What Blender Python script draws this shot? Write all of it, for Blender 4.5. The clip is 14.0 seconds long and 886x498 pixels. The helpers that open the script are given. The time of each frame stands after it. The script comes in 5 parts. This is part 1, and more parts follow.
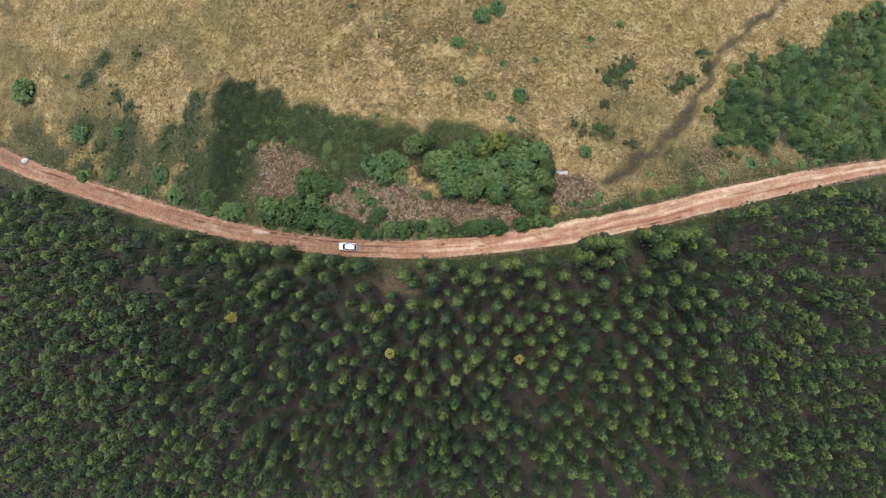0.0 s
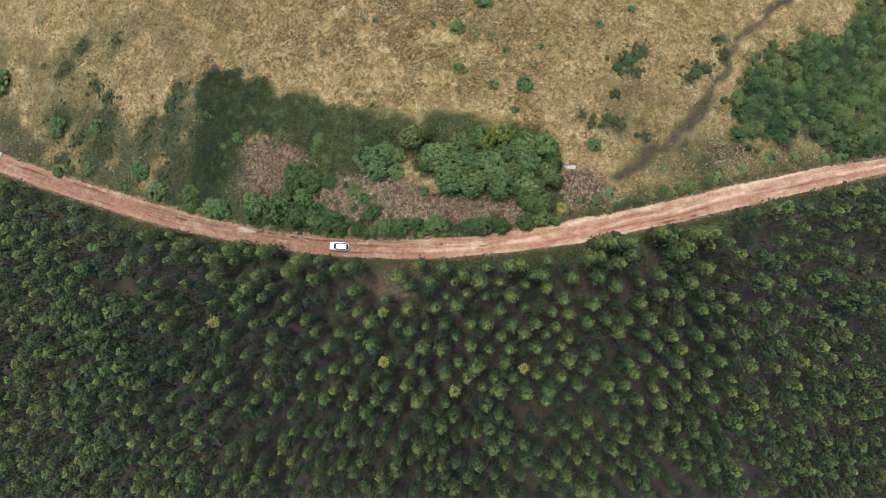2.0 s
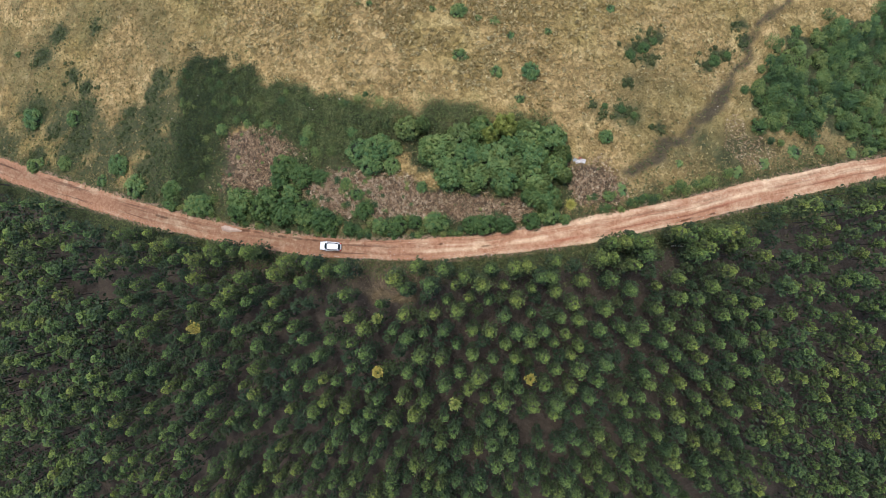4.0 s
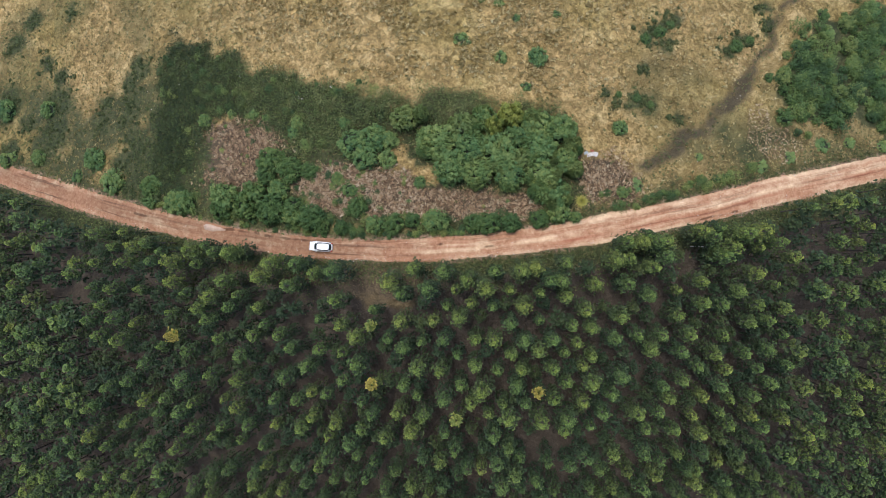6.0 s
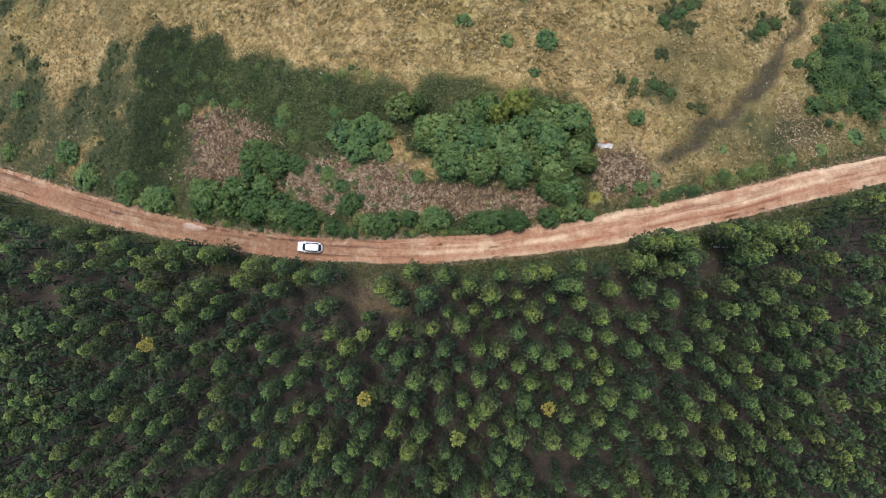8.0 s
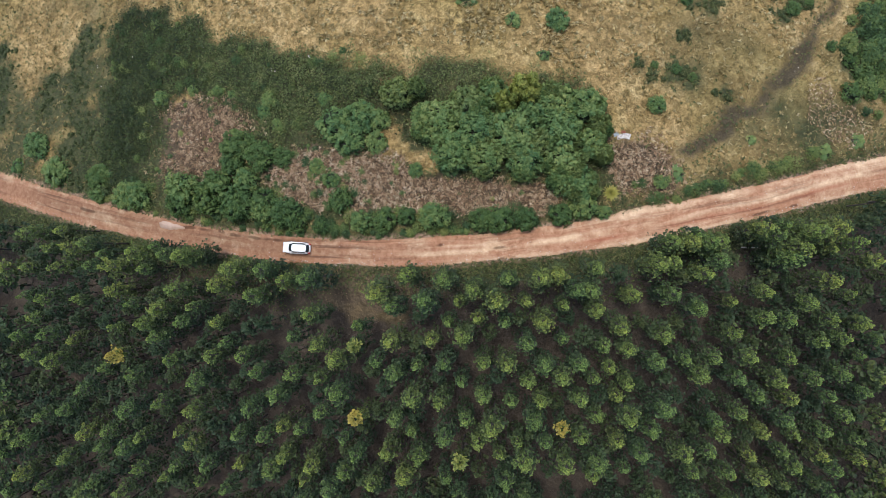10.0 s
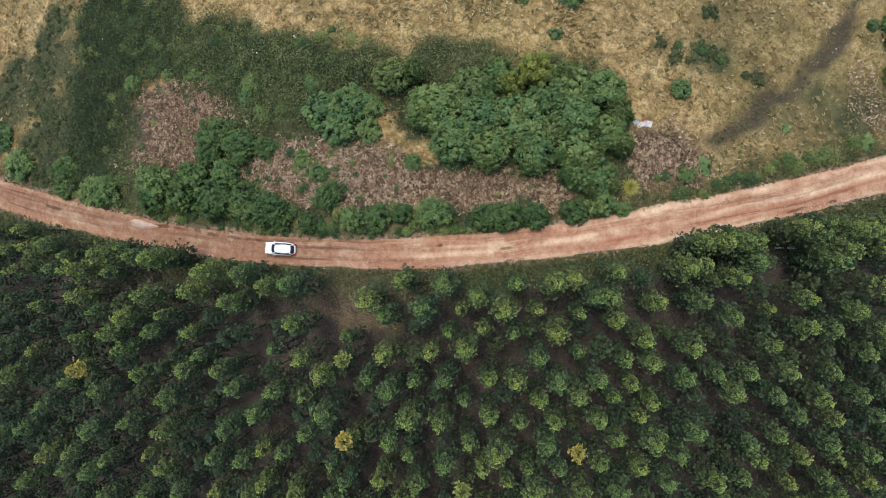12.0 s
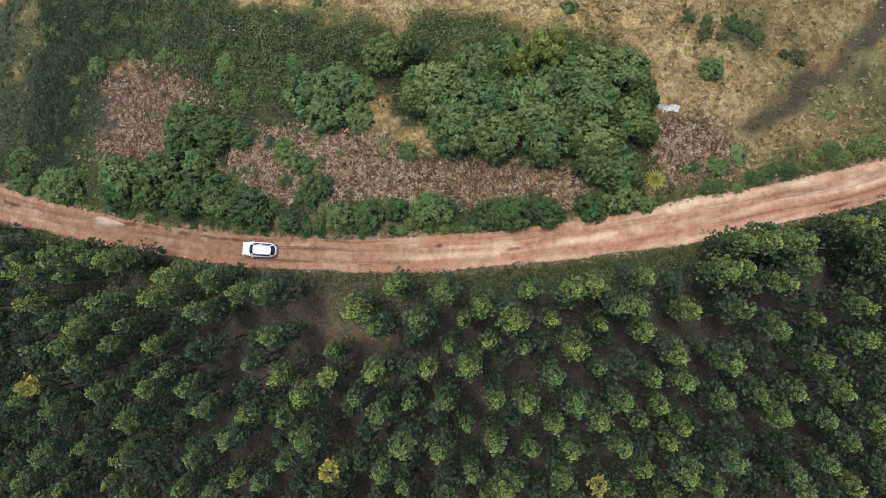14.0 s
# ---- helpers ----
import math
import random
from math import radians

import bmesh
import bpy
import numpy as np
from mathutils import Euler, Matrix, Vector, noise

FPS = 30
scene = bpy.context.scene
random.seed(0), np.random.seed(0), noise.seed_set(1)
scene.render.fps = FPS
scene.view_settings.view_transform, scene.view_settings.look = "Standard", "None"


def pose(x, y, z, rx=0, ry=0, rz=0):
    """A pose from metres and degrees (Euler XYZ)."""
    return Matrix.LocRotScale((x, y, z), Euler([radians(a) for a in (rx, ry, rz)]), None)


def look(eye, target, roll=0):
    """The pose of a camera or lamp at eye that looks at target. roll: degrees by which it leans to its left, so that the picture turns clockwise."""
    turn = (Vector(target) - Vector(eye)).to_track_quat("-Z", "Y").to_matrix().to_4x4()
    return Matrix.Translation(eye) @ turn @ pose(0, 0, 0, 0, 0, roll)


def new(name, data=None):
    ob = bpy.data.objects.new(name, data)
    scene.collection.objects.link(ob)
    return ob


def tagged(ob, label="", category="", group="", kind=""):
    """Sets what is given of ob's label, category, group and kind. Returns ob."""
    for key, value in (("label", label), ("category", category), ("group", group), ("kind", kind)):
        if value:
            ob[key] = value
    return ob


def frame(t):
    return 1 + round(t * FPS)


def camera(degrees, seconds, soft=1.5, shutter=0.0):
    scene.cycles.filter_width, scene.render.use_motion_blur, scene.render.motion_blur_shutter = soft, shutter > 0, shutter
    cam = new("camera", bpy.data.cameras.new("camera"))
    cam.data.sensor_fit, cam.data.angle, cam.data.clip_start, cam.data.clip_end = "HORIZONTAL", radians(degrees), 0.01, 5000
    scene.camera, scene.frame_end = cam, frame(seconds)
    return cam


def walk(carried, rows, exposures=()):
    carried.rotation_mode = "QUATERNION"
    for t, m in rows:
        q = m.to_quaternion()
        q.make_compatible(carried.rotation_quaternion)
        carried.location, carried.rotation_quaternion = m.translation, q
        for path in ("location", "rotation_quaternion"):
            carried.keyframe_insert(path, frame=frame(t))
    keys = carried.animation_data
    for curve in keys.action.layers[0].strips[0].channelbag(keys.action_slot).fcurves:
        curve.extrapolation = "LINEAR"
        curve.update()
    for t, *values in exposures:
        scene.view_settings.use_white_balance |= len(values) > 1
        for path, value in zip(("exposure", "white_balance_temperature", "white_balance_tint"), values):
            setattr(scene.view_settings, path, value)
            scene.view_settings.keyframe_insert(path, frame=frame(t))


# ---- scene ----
cam = camera(70, 14.0, soft=0.5)
PATH = [
    (0, pose(13.250, -0.838, 140.565, 0.092, 5.379, 1.897)),
    (1.5, pose(12.512, -0.920, 133.162, 0.122, 5.250, 1.972)),
    (3, pose(11.788, -0.947, 125.817, 0.147, 5.163, 2.025)),
    (4.2, pose(11.219, -0.935, 119.979, 0.164, 5.117, 2.053)),
    (5.5, pose(10.613, -0.892, 113.686, 0.177, 5.088, 2.072)),
    (7, pose(9.926, -0.813, 106.458, 0.183, 5.075, 2.079)),
    (8, pose(9.475, -0.745, 101.655, 0.181, 5.074, 2.077)),
    (9.2, pose(8.941, -0.652, 95.904, 0.172, 5.079, 2.068)),
    (10.5, pose(8.372, -0.542, 89.684, 0.151, 5.086, 2.052)),
    (12, pose(7.726, -0.409, 82.513, 0.113, 5.090, 2.027)),
    (13, pose(7.301, -0.320, 77.733, 0.078, 5.088, 2.008)),
    (14, pose(6.882, -0.235, 72.949, 0.035, 5.078, 1.987)),
]
walk(cam, PATH, exposures=[(0, 1.12, 6300, 10), (14, 1.04, 6300, 10)])

# ---- daylight: thin high cloud, sun from the north-west ----
SUN_FROM = Vector((-0.14, 0.28, 1.0)).normalized()
world = bpy.data.worlds.new("sky")
scene.world = world
world.use_nodes = True
wn = world.node_tree
sky = wn.nodes.new("ShaderNodeTexSky")
sky.sky_type = 'NISHITA'
sky.sun_disc = False
sky.sun_elevation = math.asin(SUN_FROM.z)
sky.sun_rotation = math.atan2(SUN_FROM.x, SUN_FROM.y)
sky.air_density, sky.dust_density, sky.ozone_density = 1.0, 2.0, 1.0
wn.links.new(sky.outputs[0], wn.nodes["Background"].inputs[0])
wn.nodes["Background"].inputs[1].default_value = 0.15
sun = new("sun", bpy.data.lights.new("sun", 'SUN'))
sun.data.energy, sun.data.angle, sun.data.color = 1.15, radians(16), (1.0, 0.95, 0.87)
sun.matrix_world = look(SUN_FROM * 300, (0, 0, 0))

# ---- plan of the place, in metres ----
small_pines_west = [(-65.6, -5.9), (-52.4, -4.9), (-42.5, -5), (-66, -10.3), (-55.1, -10.8), (-44, -10.1), (-55.8, -15.9), (-47.6, -14.4), (-33.1,
    -9.8), (-28.8, -14.5), (-19.3, -13.4), (-42.7, -29.3), (-36.8, -28.1), (-20.2, -25.7), (-37.2, -33.6), (-27.2, -32.6), (-39.9, -36.7), (-34.6,
    -36.2), (-29.1, -35.4), (-14.6, -18.3), (-14.6, -23.2), (-17.2, -33), (-17.4, -25.8)]
small_pines_mid = [(-9.8, -11.7), (-7.5, -15.2), (-1.6, -16), (0.1, -12.6), (3.8, -7.5), (2.1, -10), (9.8, -9.7), (6.3, -9.5), (12.2, -7.1), (4.1,
    -17.8), (17.1, -7.3), (17.3, -12.1), (10.9, -20.1), (11.5, -25.7), (9.4, -28), (15.4, -25.5), (1.9, -31.2), (-11.6, -26.4), (-2.6, -25.7), (23.5,
    -15.3), (21.4, -17.2)]
small_pines_east = [(39.9, -6.3), (56.7, -5.2), (24.4, -18.9), (59, -13.5), (54.4, -18.9), (50, -24.2), (43, -26.8), (47.8, -26.5), (26.6, -29.5),
    (35.5, -29.5), (59.4, -25.3)]
medium_pines_west = [(-58.5, -5.1), (-35.8, -3), (-60, -10.2), (-64.3, -13.6), (-63.9, -19.2), (-50.1, -20.3), (-38.9, -14.2), (-35.7, -11.8), (-30,
    -6.9), (-23.4, -4.3), (-20.2, -5.6), (-24.6, -8), (-30.4, -11.8), (-37.6, -18.2), (-43.5, -20.4), (-52.4, -23.1), (-62.1, -28.7), (-38.8, -24.3),
    (-25.8, -16.3), (-23.7, -18.8), (-18.5, -18), (-48.1, -29.3), (-26.9, -27.7), (-22.3, -27.2), (-67.1, -34.1), (-58.7, -35.4), (-50.5, -32.3),
    (-34.5, -29.9), (-42.9, -34.6), (-32, -32.9), (-19.9, -29.3), (-63.6, -41), (-52.3, -38.9), (-15.9, -10.1), (-14.7, -13.7)]
medium_pines_mid = [(-4.8, -12.7), (-4.6, -23.3), (-4.9, -8.5), (10, -4.4), (6.9, -15), (2, -15.2), (10, -15.2), (12.3, -12.3), (17.4, -16.7), (12.9,
    -17.6), (1.8, -20.3), (7, -19.6), (4.7, -23.1), (15.1, -19.7), (19.3, -19.5), (6.9, -25.9), (-9.4, -28.2), (-11.4, -31.6), (-7.2, -32), (20.9,
    -2.2), (22.4, -12.3), (21.9, -22), (20.3, -24.7), (22.1, -30.3)]
medium_pines_east = [(35.2, -2.5), (24.4, -9.4), (26, -12.6), (26.2, -17.2), (39.7, -10.5), (42.8, -4.4), (33.2, -13.5), (37.3, -13.4), (41.8, -13.4),
    (45.9, -16), (47.3, -8.3), (46.8, 0), (52.9, -8.2), (52.3, -10.8), (55.1, -10.8), (58.4, -8.9), (47.2, -13.4), (37.6, -22.3), (41.2, -20.8),
    (43.7, -18.5), (48.5, -19), (47.6, -21.6), (59.3, -18.7), (56.6, -21.7), (45, -23.8), (24.6, -24.6), (37.2, -26.4), (53.4, -26.7), (55, -28.8),
    (44.5, -29.6), (50, -28.6), (39.8, -29.5), (60, -28.2)]
large_pines_west = [(-46.9, -5), (-47.4, -8.6), (-59, -15.6), (-58, -19.3), (-36.7, -7.9), (-38.6, -10.4), (-40.9, -12.1), (-27.3, -4.5), (-31,
    -16.7), (-33.3, -20), (-56.8, -27.4), (-44.9, -25.8), (-33.4, -24.4), (-21.2, -21.5), (-24.4, -23.4), (-53.1, -30.3), (-45.4, -32.2), (-22.3,
    -31.8), (-66.6, -39), (-16.2, -5.1), (-15.8, -29.9)]
large_pines_mid = [(-11.9, -15.9), (-11.9, -20.3), (-4.6, -17.3), (-2.1, -20), (-7, -6.4), (-3.2, -4.2), (-0.6, -7.5), (1.7, -4.6), (5.6, -5.5), (8.3,
    -6.8), (4.4, -11.8), (14.6, -9.3), (13.7, -4.2), (16.4, -3.4), (14.9, -15.3), (8.6, -23.1), (2.3, -24.9), (14.1, -22.5), (13, -27.7), (17.9,
    -27.6), (-5.2, -28.1), (-1.2, -28.2), (-2.7, -31.4), (10.6, -30.9), (20.6, -5.3), (18.6, -5.1), (21.4, -7.7), (19.3, -14.8), (22.5, -27.8)]
large_pines_east = [(29.2, -1.9), (31.3, -1.5), (37.5, -0.6), (26.2, -5.9), (31.2, -5.7), (34.9, -7), (30.4, -10.6), (29.2, -14.6), (43.5, -8.3),
    (35.7, -15.5), (40.6, -16.2), (49.6, -5.6), (51.9, -3), (51.6, -16.2), (26, -21.1), (30.6, -20.3), (29.4, -23.2), (55.7, -15.5), (39, -24), (53.6,
    -23.8), (28.2, -26.6), (33.3, -26.6)]
yellow_pines = [(-46.4, -17.8), (-9.1, -23.3), (17.5, -23.2)]
pale_pines = [(-9.8, -13.7), (4.5, -28.2)]
slim_edge_pines = [(35, 2.7), (47, 4.8), (54.1, 1.4), (-59.7, 0.3), (-53.3, -1.6), (-41, -1.6), (-62.6, -2.7), (-51.1, -3.2), (-39,
    -2.7)]
broad_edge_pines = [(30.9, 1.2), (33.4, 1.7), (36, 1.4), (37.7, 1.4), (43.2, 3.5), (45.5, 2.5), (47.9, 1.2), (49.5, 3.4), (53.6, 4.3), (51.5, 3.4),
    (57, 2.2), (46.8, -0.5), (-56.7, -2.5), (-66.5, -0.3), (-43.4, -2.5), (-35.3, -2.6)]
slim_pines_far_west = [(-116.9, -38.5), (-110.8, -42.5), (-83.4, -38.3), (-76.3, -37.5), (-93.4, -53.3), (-84.7, -51.9), (-82.2, -54.6), (-102.3,
    -62.6), (-64.9, -58.5), (-87, -64.3), (-81.3, -63.3), (-71.5, -64.3), (-114.5, -63.7), (-87.2, -10.8), (-77.8, -6.2), (-70.5, -6.3), (-102.4,
    -19), (-66.2, -16.4), (-106.7, -22.2), (-72.4, -22.3), (-116.5, -30.7), (-103.8, -29.5), (-88.5, -25.8), (-79.9, -25.8), (-79.1, -29.2), (-92.2,
    -21.1), (-99.8, 5.3), (-93.8, 6), (-111, -3), (-97.4, -1.9), (-85.5, -1.6), (-78.9, 0.6), (-88.7, 5.4)]
broad_pines_far_west = [(-105.5, -41.1), (-93.3, -41.1), (-86.2, -36.5), (-79.4, -34.2), (-72.1, -33.4), (-66, -33.1), (-87, -47), (-106.1, -49.7),
    (-120, -54.7), (-70.7, -48.3), (-63.7, -47.2), (-59.5, -46.6), (-98.1, -60.3), (-92.1, -59.3), (-88.5, -61.1), (-79.8, -58), (-70.1, -59.4),
    (-61.1, -54.1), (-84.3, -8.6), (-104.6, -5.8), (-103.4, -13.1), (-109.8, -19.5), (-90.2, -16.7), (-76.8, -17.8), (-72.3, -16.8), (-118.5, -23.9),
    (-85.4, -21.3), (-77.9, -22.8), (-96.6, -29.5), (-76.5, -31.1), (-72.6, -27.1), (-106, 3.8), (-110.1, 0.7), (-118.3, 9.7), (-112.9, 11.2),
    (-118.7, -1.7)]
slim_pines_south_west = [(-28.8, -39.8), (-12.1, -35.7), (-23.9, -50.1), (-26.1, -54.6), (-51, -48.9), (-56.6, -49.8), (-40.4, -47.4), (-42.8, -51.3),
    (-40.2, -54.5)]
broad_pines_south_west = [(-23, -39.2), (-21.6, -42.4), (-16.9, -36.1), (-13.7, -34.1), (-10.3, -39.4), (-13.9, -44.3), (-18.8, -45.4), (-16.6,
    -47.5), (-21.4, -54.4), (-17, -53.5), (-12.5, -53), (-9.6, -49.3), (-53.4, -40.1), (-46.4, -38.6), (-51.4, -44.3), (-43.1, -45), (-35.7, -41.3),
    (-31.7, -44.2), (-54.5, -53.1), (-45.4, -54.5), (-37.7, -50.5), (-50.5, -60.6), (-45.8, -59.8), (-39.8, -58.8)]
slim_pines_south = [(-7, -41), (-0.1, -38.6), (6.6, -36.3), (13.2, -32.9), (-0.5, -44.5), (12.2, -45.7), (14.5, -43), (21.4, -44.8), (26.5, -39.5),
    (30.7, -39.4), (29, -42), (31.6, -43.9), (7.7, -51.8), (-4, -43.4), (41.9, -50.2), (40.2, -44.3)]
broad_pines_south = [(-7.4, -47), (-2.7, -40.7), (1.8, -36), (4.1, -33.3), (11.2, -35.5), (12.2, -39.9), (14.3, -37.9), (9.3, -43.3), (2.5, -41),
    (2.2, -46.3), (7.4, -46.4), (5, -49.5), (14.3, -49), (18.9, -42.2), (24.8, -42.1), (25.6, -34.4), (30.3, -33.7), (26.8, -45.3), (29.7, -48.6),
    (32.5, -49.3), (18, -51.6), (-0.3, -48.5), (2.8, -53), (35.7, -33.1), (37.8, -37.5), (35.5, -39.4), (38.1, -42), (36.3, -49.9), (39, -52.7)]
slim_pines_east = [(69.7, -0.5), (68.7, -7.8), (70.9, -10.2), (61, -11), (66, -32.7), (64.2, -34.6), (65.8, -37.2), (42.6, -36.2), (54.7, -37.6),
    (43.1, -42), (48, -41.4), (53.8, -41.5), (59.6, -41.6), (54.3, -46.8), (47.9, -46.7), (55.5, -32.5), (62.2, 8.3)]
broad_pines_east = [(59.8, -0.2), (65.7, -0.6), (70.6, -5.3), (64, -5.5), (64.9, -10.3), (61, -15.8), (66.5, -14.6), (69.4, -17.6), (71.6, -20.1),
    (63.1, -22), (65.5, -27), (60.8, -33.9), (68.8, -40.6), (65, -48.5), (61.9, -44.4), (45.5, -33.7), (44.7, -39.4), (49.7, -38.8), (52.6, -36.3),
    (51.5, -44.1), (57.3, -44.2), (42.8, -46.6), (68.8, 9.9), (66.1, 9.1)]
slim_pines_far_east = [(74.5, -0.3), (88.7, -0.5), (91.1, -5.5), (81.9, -8.8), (73.7, -11.4), (85.6, -10.7), (91.4, -10.6), (93.8, -13.8), (97,
    -16.3), (86.9, -18.3), (72.6, -23.9), (84.5, -24), (79.4, -29.7), (88.7, -29.9), (97.1, -32.7), (94.1, -39.4), (72.9, -40), (82.3, -43), (82.3,
    -48.5), (93.1, -48.9), (95.8, -46.9), (87.4, -49.4), (80.5, -51.2), (96.6, -53.2), (89.8, 14.1), (79.1, 12.9), (90.7, 5.9)]
broad_pines_far_east = [(84.3, -0), (76.1, -4.6), (81, -3.8), (87.7, -8.7), (94.9, -8), (83.9, -16.4), (77.7, -18.3), (80.7, -20.8), (78.8, -24),
    (88.8, -24.1), (94.6, -23.5), (73.1, -29.6), (83.7, -29.8), (92, -33.3), (75.1, -35.5), (76.9, -38.8), (81.7, -38.3), (89.8, -39.9), (96.8,
    -42.8), (72.5, -42.7), (79.1, -45.6), (75.1, -47.5), (89.1, -46), (74.2, 10.1), (81.2, 9.9), (86.9, 14.6), (84, 13.8), (95.8, 7.4), (94.2, 15),
    (98, 15.8)]
copse_floor = [(-66, 17.1), (-51, 22.1), (-33.1, 20), (-9.3, 24.6), (24.7, 17.6), (26.9, 6.9), (-0.6, 2.6), (-24.3, 1.9), (-48.1, 3.7), (-63.4, 7)]
grass_gap = [(-11.0, 17.9), (-5.8, 15.1), (0.3, 13.4), (-0.6, 10.9), (-4.4, 11.7), (-9.2, 13.2), (-10.0, 16.1)]
road_north = [4.379, 1.632, -15.923, -6.719, 29.317, 9.855, 1.193]
road_south = [2.290, 0.091, -10.042, -2.571, 25.050, 7.854, -2.989]
bramble = [(-63.2, 36.6), (-58.2, 40.4), (-51.2, 38.4), (-41.4, 35.6), (-37.8, 31.2), (-26.1, 30.1), (-13.6, 29.3), (-6.9, 28.3), (4, 27.6), (14, 26.4), (22, 24.4), (24.5, 20.8), (8, 20.5), (-9.3, 21.5),
    (-11.8, 21.2), (-18.2, 16.6), (-24.9, 13.9), (-30.6, 15.3), (-33.1, 20), (-40.1, 23.5), (-49.4, 22.1), (-48.5, 14.5), (-52.0, 9.0), (-61.0,
    7.5), (-61.8, 17.1), (-58.8, 25.7)]
bracken_a = [(-48.2, 20.6), (-44.6, 22), (-35.5, 21.8), (-29.4, 17.9), (-32.8, 15.3), (-34.6, 9.9), (-43.7, 9.4), (-48.6, 9.8), (-45.4, 15.6)]
bracken_b = [(-28.2, 10), (-24.8, 13.3), (-16.7, 14), (-8.7, 12.8), (-0.9, 9.8), (8, 9.7), (16.7, 9.4), (18.1, 6), (8.1, 5), (0.6, 4.8), (-5.8, 4),
    (-12.3, 4.4), (-18.9, 4.9), (-25.9, 6.7)]
bracken_c = [(24.7, 16.4), (30.5, 16.6), (34.4, 12.9), (33.2, 9.1), (26.8, 8.8), (24.8, 11.9)]
litter = [(55.7, 27.3), (59.2, 29.6), (60.1, 26.2), (67, 21.3), (65.5, 17.8), (59.1, 18.1), (55, 21.2)]
thicket = [(65.9, 40.6), (73.5, 47.1), (82.8, 50.9), (90.6, 52.5), (99, 60.1), (109.7, 64.3), (108.2, 25.5), (94.3, 23.4), (88.1, 23.4), (78.9, 28.3),
    (71.4, 26.4), (65.6, 25.3), (62, 29.1), (62.9, 34.7)]
gully = [(36.6, 15.3), (41.5, 19.8), (48.5, 25.2), (54.5, 30.8), (59.4, 38.2), (62, 45), (65.5, 51), (73.5, 57), (82.6, 64.3), (92, 72)]
canopy_light = [(-7.2, 22.1, 2.6), (-4.2, 22.8, 1.6), (9.8, 17.0, 1.5), (15.9, 22.6, 1.3)]
canopy = [(3.4, 20.8, 2.5), (-1.2, 17.8, 3.1), (7.1, 22.2, 2.2), (15.9, 21.2, 2.9), (20.3, 20.7, 2.6), (4.8, 17,
    2.8), (9.8, 16.5, 3.4), (16.6, 17.3, 2.8), (21, 15.3, 2.2), (1.2, 13.7, 2.8), (6.2, 12.6, 2.5), (11.8, 12.6, 2.6), (17.3, 12.3, 2.8), (19.9, 9.3,
    2.4), (17.2, 9.6, 1.9), (12.6, 19.4, 2.2), (13.6, 14.9, 2.0), (22.6, 18.0, 1.6), (22.9, 14.0, 1.5)]
canopy_golden = [(11.5, 23, 2.2), (8.7, 20.9, 1.6)]
shrubs = [(-16.4, 17.5, 2.8), (-12.6, 18.5, 2.6), (-9.8, 18.2, 1.8), (-14.1, 14.8, 2.3), (-10.1, 14.8, 1.8), (-18.6, 21.4, 1.2), (-27.9, 21.6, 1.3),
    (-28.5, 19.6, 1.2), (-32.4, 14.3, 2.7), (-28.2, 12.5, 2.7), (-24.8, 12.5, 1.7), (-26.4, 17.7, 0.9), (-48.1, 22.6, 1.3), (-42.1, 23.7, 1), (-37.2,
    23.4, 1.1), (-34.5, 22.8, 0.8), (-4.1, 10.8, 1.2), (1.1, 11.1, 1.3), (31.8, 10.3, 1.1), (31.1, 21.9, 1.4)]
roadside_shrubs = [(-59.7, 6.4, 1.5), (-51, 6.2, 2.3), (-42.3, 5, 2.3), (-36.9, 5.6, 2.6), (-32.2, 4.7, 2.6), (-27.3, 4.3, 2.1), (-24.1, 3.5, 2.0), (-21.6, 2.4, 1.5), (-59.7, 9.4, 2.1), (-51.9, 6.8, 2.1), (-41.8, 7.5, 2.9), (-35.3, 7.6, 2.8), (-31, 5.5, 2.8), (-27.3, 5.7, 2.3), (-23.2, 4.1, 2.5),
    (-18, 2.2, 1.4), (-15, 6.1, 1.9), (-11.8, 3, 1.8), (-8.4, 3.3, 1.9), (-5.1, 4.1, 1.5), (-0.9, 4.1, 2.3), (5.9, 3.8, 1.9), (8.4, 4, 2.1), (12.2,
    4.1, 1.9), (17.3, 4.8, 1.8), (20.5, 6.3, 2.1), (23.4, 5.5, 1.2), (-33.1, 11.5, 2), (-30.5, 9, 2), (-16.6, 9.1, 1.4), (-19.2, 11.1, 1.2)]
field_bushes = [(-129, 41.3, 3.9), (-105.2, 27.7, 2.7), (-91.4, 27.1, 2), (6.5, 54, 2.3), (10.1, 56, 1.9), (1.3, 47.1, 1.7), (9.4, 34.2, 1.2), (2,
    37.5, 1.4), (16.1, 34.4, 1.8), (5.3, 45.7, 0.7), (8.6, 45, 0.9), (11.9, 42, 0.8), (19.4, 43.2, 0.8), (14.2, 28.8, 0.9), (39.2, 53.5, 1), (-16.4,
    54, 0.7), (-25.7, 57.6, 0.8), (-19.9, 49.6, 0.5), (-17.5, 49.3, 0.7), (-4.1, 47.8, 0.7), (32, 49.2, 0.8), (-104, 15.9, 1.9), (-93.3, 16.3, 1.9),
    (-75.7, 15.4, 2.7), (-69.9, 10.5, 2.6), (-59.5, 9.5, 2.4), (-53.6, 6.4, 2.4), (-80.8, 12, 1.4), (-114, 45.2, 0.8), (-101.9, 16.9, 1.2)]
bracken_sprouts = [(-20.0, 9.6, 0.8), (-18.5, 7.1, 0.7), (-14.7, 8.0, 0.6), (-21.0, 12.1, 0.7), (-12.2, 10.5, 0.6), (-18.3, 10.5, 0.9), (-22.6, 7.9, 0.6), (-17.1, 5.1, 0.7), (-19.8, 13.8, 0.5), (-6.9, 11.4, 0.5)]
